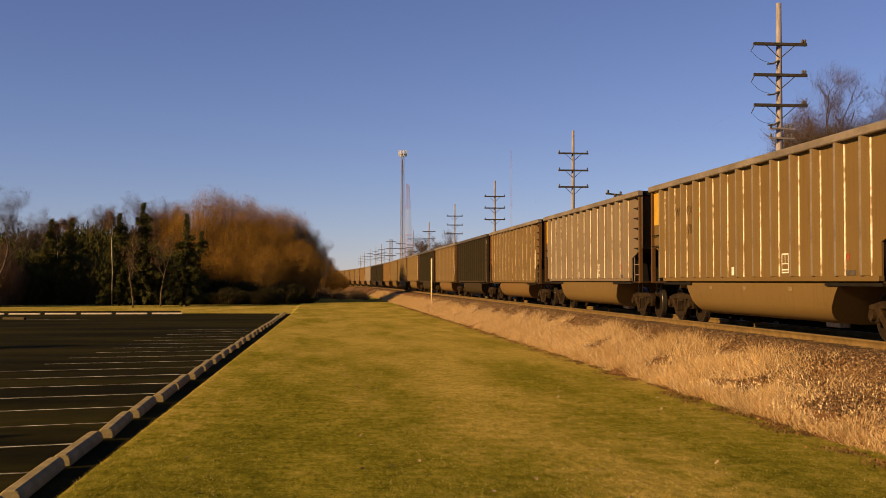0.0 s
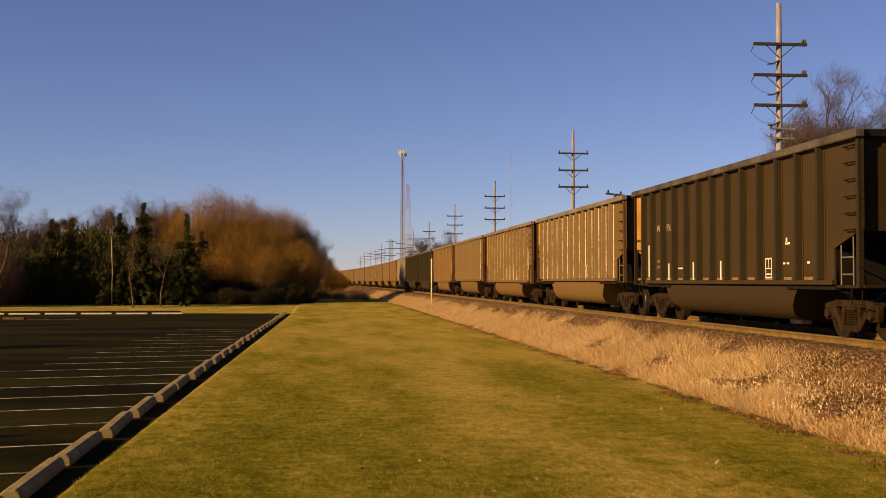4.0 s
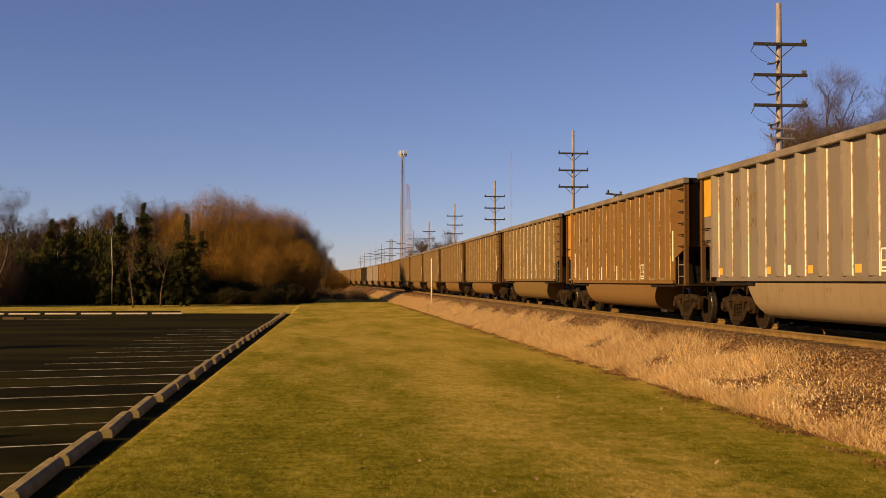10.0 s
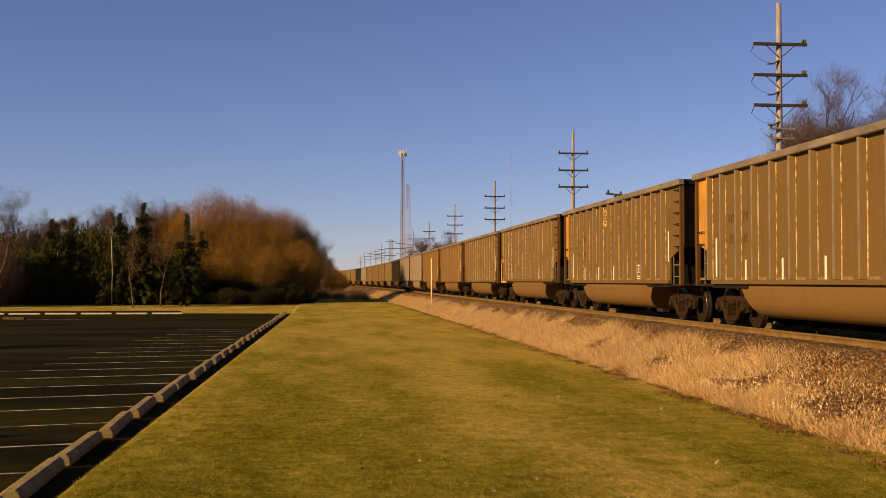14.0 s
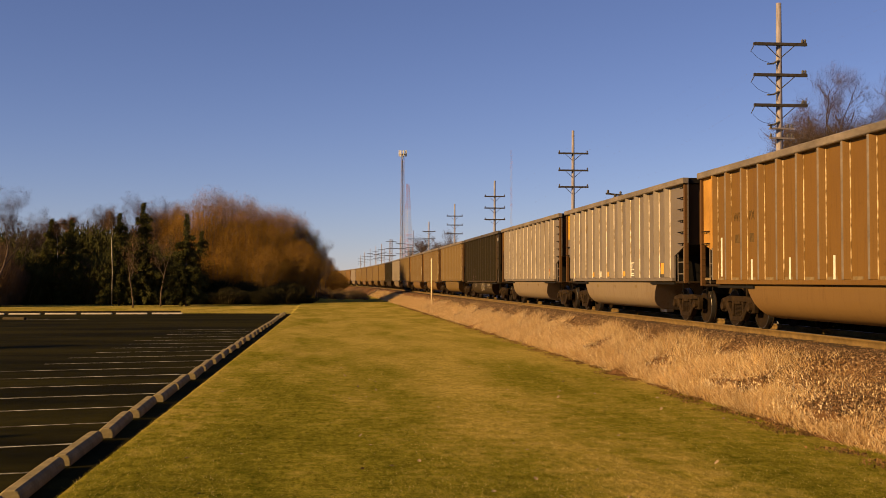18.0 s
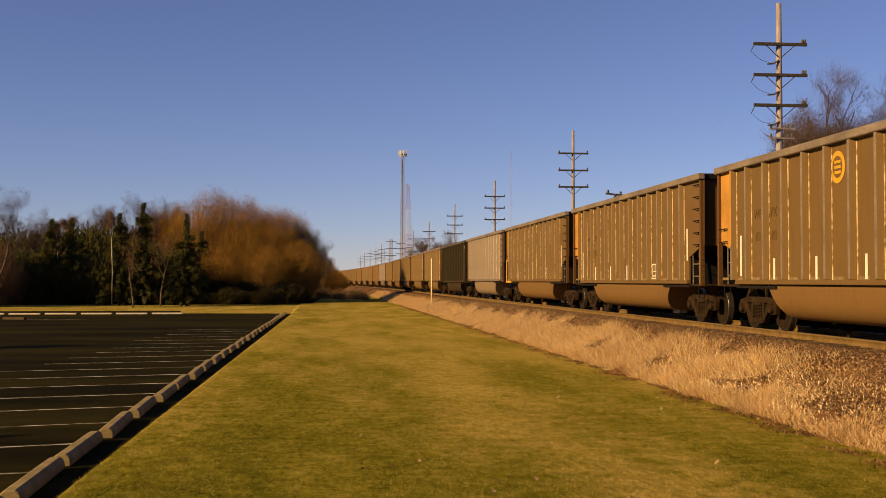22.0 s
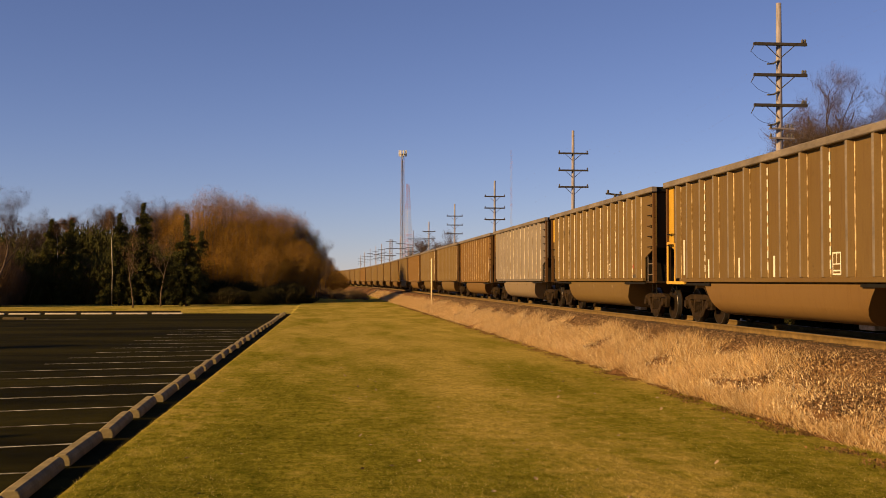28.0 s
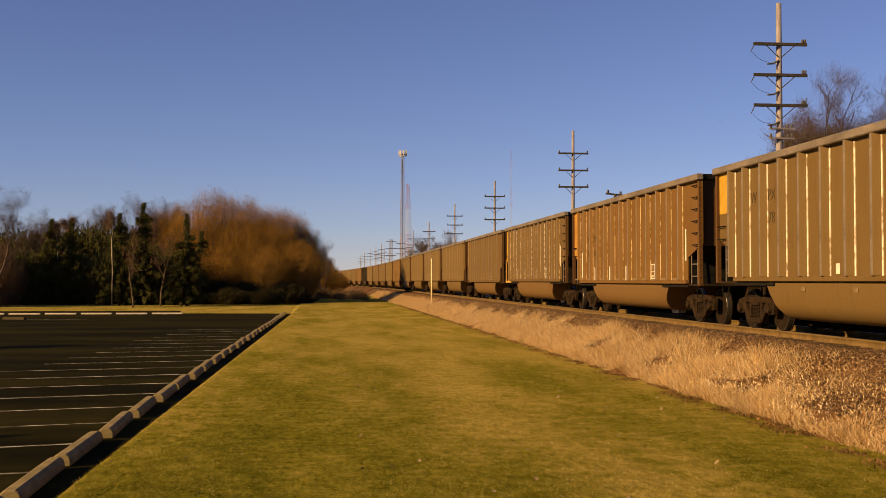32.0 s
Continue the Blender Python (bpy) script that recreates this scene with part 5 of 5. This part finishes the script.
# ---- grass, stones, leaves ----
def blades(rng, xy, z, length, width, lean):
    n = len(xy)
    base = np.column_stack([xy, z])
    a = rng.uniform(0, 2 * np.pi, n)
    side = np.column_stack([np.cos(a), np.sin(a), np.zeros(n)]) * width / 2
    tip = np.column_stack([rng.normal(0, lean, n), rng.normal(0, lean, n), np.ones(n)]) * (length * rng.uniform(0.5, 1.25, n))[:, None]
    v = np.empty((n, 3, 3))
    v[:, 0], v[:, 1], v[:, 2] = base - side, base + side, base + tip
    return v.reshape(-1, 3), np.arange(3 * n).reshape(-1, 3)


rng = np.random.default_rng(11)


def bank_height(o):
    return np.interp(o, [p[0] for p in BANK], [p[1] for p in BANK])


def bank_z(s, o):
    """Height of the uneven bank."""
    a = np.array([(rough(p, q, 1.9, 3), rough(p, q, 1.1, 7)) for p, q in zip(s, o)])
    return bank_height(o - np.where(o < -3.6, 0.35, 0.14) * a[:, 0] * (o < -1.6)) + 0.05 * a[:, 1] * (o < -1.6)


def thin(n, l, b, share=0.4):
    """Let part of the light through, as thin blades do."""
    t, x = n.new("ShaderNodeBsdfTranslucent"), n.new("ShaderNodeMixShader")
    l.new(b.inputs["Base Color"].links[0].from_socket, t.inputs["Color"])
    x.inputs[0].default_value = share
    l.new(b.outputs[0], x.inputs[1])
    l.new(t.outputs[0], x.inputs[2])
    l.new(x.outputs[0], n["Material Output"].inputs["Surface"])


def straw_material():
    m, n, l, b = material("straw_blades", 0.85)
    geo = n.new("ShaderNodeNewGeometry")
    each = ramp(n, l, geo.outputs["Random Per Island"], [(0.0, (0.26, 0.15, 0.055)), (0.35, (0.59, 0.40, 0.18)), (0.78, (0.88, 0.65, 0.35)), (1.0, (1.0, 0.93, 0.68))])
    tuft = noise_at(n, l, coords(n, l), 0.9, 4)
    l.new(mix(n, l, 1.0, each, ramp(n, l, tuft, [(0.3, (0.78, 0.74, 0.66)), (0.7, (1.05, 1.03, 0.96))]), "MULTIPLY"), b.inputs["Base Color"])
    thin(n, l, b)
    return m


# tall dry grass on the near side of the bank, in tussocks
n = 260000
s = 12.5 + 170 * rng.uniform(0, 1, n) ** 2.0
o = -3.9 + 2.3 * rng.uniform(0, 1, n) ** 1.15
tuft = np.array([noise.noise(Vector((a * 0.8, b * 1.1, 4.0))) for a, b in zip(s, o)])
edge = -2.25 - 0.25 * np.clip((s - 35) / 20, 0, 1) - 0.5 * np.clip((20 - s) / 6, 0, 1) + 0.35 * np.array([noise.noise(Vector((a * 0.22, 2.0, 6.0))) for a in s])
gravel = np.clip((16.4 + 2.7 * (o + 4.0) - s) / 2.5 + 0.6, 0, 1) * np.clip((o + 3.45) / 0.5, 0.7, 1)
keep = (rng.uniform(0, 1, n) > 0.75 * gravel) & (tuft > -0.42 + 1.5 * np.clip(o - edge + 0.2, 0, 2)) & (rng.uniform(0, 1, n) < np.clip(1.0 - 1.4 * (o - edge + 0.35), 0.04, 1))
s, o, tuft = s[keep], o[keep], tuft[keep]
xy = np.array([beside(a, b) for a, b in zip(s, o)])
tall = (0.12 + 0.22 * np.clip(tuft + 0.45, 0, 1)) * (1 - 0.5 * gravel[keep])
v, f = blades(rng, xy, bank_z(s, o) - 0.02, tall, 0.011, 0.7)
tagged(new("dry_grass", raw_mesh("dry_grass", straw_material(), v, f)), "tall straw-coloured dry grass on the railway bank", "grass", kind="stuff")

n = 17000
s2 = 12.5 + 55 * rng.uniform(0, 1, n) ** 1.7
o2 = -3.8 + 1.3 * rng.uniform(0, 1, n)
keep = rng.uniform(0, 1, n) > 0.85 * np.clip((16.4 + 2.7 * (o2 + 4.0) - s2) / 2.5 + 0.6, 0, 1) * np.clip((o2 + 3.45) / 0.5, 0.7, 1)
s2, o2 = s2[keep], o2[keep]
n = len(s2)
xy = np.array([beside(a, b) for a, b in zip(s2, o2)])
c = np.column_stack([xy, bank_z(s2, o2) + rng.uniform(0.03, 0.17, n)])
q = c[:, None, :] + rng.normal(0, 0.0085, (n, 3, 3)) * np.array([1, 1, 2.4])
tagged(new("seed_heads", raw_mesh("seed_heads", M_SEED, q.reshape(-1, 3), np.arange(3 * n).reshape(-1, 3))), "pale seed heads among the dry grass", "grass", kind="stuff")

# leaf litter caught along the foot of the bank
n = 30000
s = 12 + 90 * rng.uniform(0, 1, n) ** 1.8
o = -3.92 + rng.normal(0, 0.26, n)
keep = np.array([noise.noise(Vector((a * 1.3, b * 2.2, 9.0))) > -0.05 + abs(b + 3.95) * 0.45 + 0.35 * noise.noise(Vector((a * 0.35, 0.0, 2.0))) for a, b in zip(s, o)])
xy = np.array([beside(a, b) for a, b in zip(s[keep], o[keep])])
n = len(xy)
q = rng.normal(0, 0.014, (n, 4, 3)) + np.column_stack([xy, np.maximum(0.03, bank_z(s[keep], o[keep]) + 0.02)])[:, None, :]
f = np.arange(4 * n).reshape(-1, 4)
tagged(new("leaf_litter", raw_mesh("leaf_litter", M_LEAF, q.reshape(-1, 3), f)), "brown leaf litter along the foot of the bank", "leaves", kind="stuff")

def stone_material():
    m, n, l, b = material("mixed_ballast_stone", 0.95)
    geo = n.new("ShaderNodeNewGeometry")
    each = ramp(n, l, geo.outputs["Random Per Island"], [(0.0, (0.03, 0.018, 0.010)), (0.45, (0.115, 0.066, 0.032)), (0.88, (0.21, 0.128, 0.066)), (1.0, (0.42, 0.30, 0.17))])
    grain = noise_at(n, l, coords(n, l), 60.0, 3)
    l.new(mix(n, l, 1.0, each, ramp(n, l, grain, [(0.3, (0.7, 0.7, 0.7)), (0.7, (1.1, 1.1, 1.1))]), "MULTIPLY"), b.inputs["Base Color"])
    return m


# ballast stones on the shoulder
n = 80000
s = 12 + 75 * rng.uniform(0, 1, n) ** 1.9
o = rng.uniform(-3.4, -0.5, n)
keep = (o > -2.6) | (s < 17.5 + 2.7 * (o + 4)) | (rng.uniform(0, 1, n) < 0.35)
s, o = s[keep], o[keep]
n = len(s)
xy = np.array([beside(a, b) for a, b in zip(s, o)])
octa = np.array([(1, 0, 0), (-1, 0, 0), (0, 1, 0), (0, -1, 0), (0, 0, 0.7), (0, 0, -0.7)])
tri = np.array([(0, 2, 4), (2, 1, 4), (1, 3, 4), (3, 0, 4), (2, 0, 5), (1, 2, 5), (3, 1, 5), (0, 3, 5)])
size = rng.uniform(0.012, 0.040, n) * np.clip(s / 30, 1, 1.5)
v = octa[None] * size[:, None, None] * rng.uniform(0.6, 1.3, (n, 6, 3))
v = v + np.column_stack([xy, bank_z(s, o) + 0.008])[:, None, :]
f = (tri[None] + 6 * np.arange(n)[:, None, None]).reshape(-1, 3)
tagged(new("ballast_stones", raw_mesh("ballast_stones", stone_material(), v.reshape(-1, 3), f)), "loose brown-grey ballast stones on the bank", "ballast", kind="stuff")


# short turf near the camera
def turf_material():
    m, n, l, b = material("turf_blades", 0.9)
    b.inputs["Specular IOR Level"].default_value = 0.02
    wear = lawn_wear_and_falloff(n, l)
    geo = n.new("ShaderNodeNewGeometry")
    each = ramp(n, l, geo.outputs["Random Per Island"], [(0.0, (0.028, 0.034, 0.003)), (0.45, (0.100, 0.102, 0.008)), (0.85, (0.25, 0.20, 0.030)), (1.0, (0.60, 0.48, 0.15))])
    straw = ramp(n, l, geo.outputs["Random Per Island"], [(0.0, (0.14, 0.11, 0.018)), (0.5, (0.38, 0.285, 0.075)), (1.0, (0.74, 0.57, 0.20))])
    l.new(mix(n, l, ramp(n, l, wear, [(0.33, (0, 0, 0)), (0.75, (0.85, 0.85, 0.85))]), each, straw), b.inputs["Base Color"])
    thin(n, l, b)
    return m


n = 300000
y = 9.5 + 60 * rng.uniform(0, 1, n) ** 2.3
x = rng.uniform(-1, 1, n)
x = -0.25 + (x + 1) / 2 * 0.85
x = x * y
keep = (x > np.array([lot_side(q) for q in y]) - 0.02) & (x < 7.5)
xy = np.column_stack([x[keep], y[keep]])
side = np.array([lot_side(q) for q in xy[:, 1]])
lift = np.interp(xy[:, 0] - side, [-0.04, 0.03, 0.10, 1.6, 2.6], [0.0, 0.05, 0.055, 0.03, 0.0])
v, f = blades(rng, xy, lift - 0.012, 0.038, 0.008, 0.75)
tagged(new("turf", raw_mesh("turf", turf_material(), v, f)), "short mown turf of green and straw blades", "grass", kind="stuff")

# old hoses lying in loops beside the far rail
rh = random.Random(8)
for i in range(7):
    w, h = rh.uniform(0.12, 0.28), rh.uniform(0.10, 0.22)
    hose = Solid().tube([(0, w * math.cos(q), h * math.sin(q) - 0.01) for q in (math.pi * j / 8 for j in range(9))], 0.022, 6)
    ob = thing("hose_loop", "pale old hose lying in a loop by the rail", "hose", (LINE_X + 1.15 + rh.uniform(-0.15, 0.3), 29.8 + i * 0.85, 1.0), "hose loops by the rail", rh.uniform(-25, 25), hose.mesh("hose_loop", P_CAST, True))

# fallen leaves
leaf_mesh = Solid().add([(0, -0.05, 0.0), (0.03, -0.015, 0.012), (0.035, 0.02, 0.01), (0, 0.055, 0.02), (-0.035, 0.02, 0.014), (-0.03, -0.015, 0.008), (0, 0, 0.0)], [(0, 1, 6), (1, 2, 6), (2, 3, 6), (3, 4, 6), (4, 5, 6), (5, 0, 6)]).mesh("fallen_leaf", M_PALELEAF)
rl = random.Random(3)
for i in range(60):
    y = rl.uniform(10.5, 30)
    x = rl.uniform(-0.2, 0.5) * y
    if -2.6 < x < 6.8:
        ob = new("fallen_leaf", leaf_mesh)
        ob.matrix_basis = Matrix.LocRotScale((x, y, 0.035), Euler((rl.uniform(-0.7, 0.7), rl.uniform(-0.7, 0.7), rl.uniform(0, 6))), (0.7, 0.7, 0.9))
        tagged(ob, "small curled pale brown fallen leaf on the lawn", "leaf", "fallen leaves on the lawn")

motions()
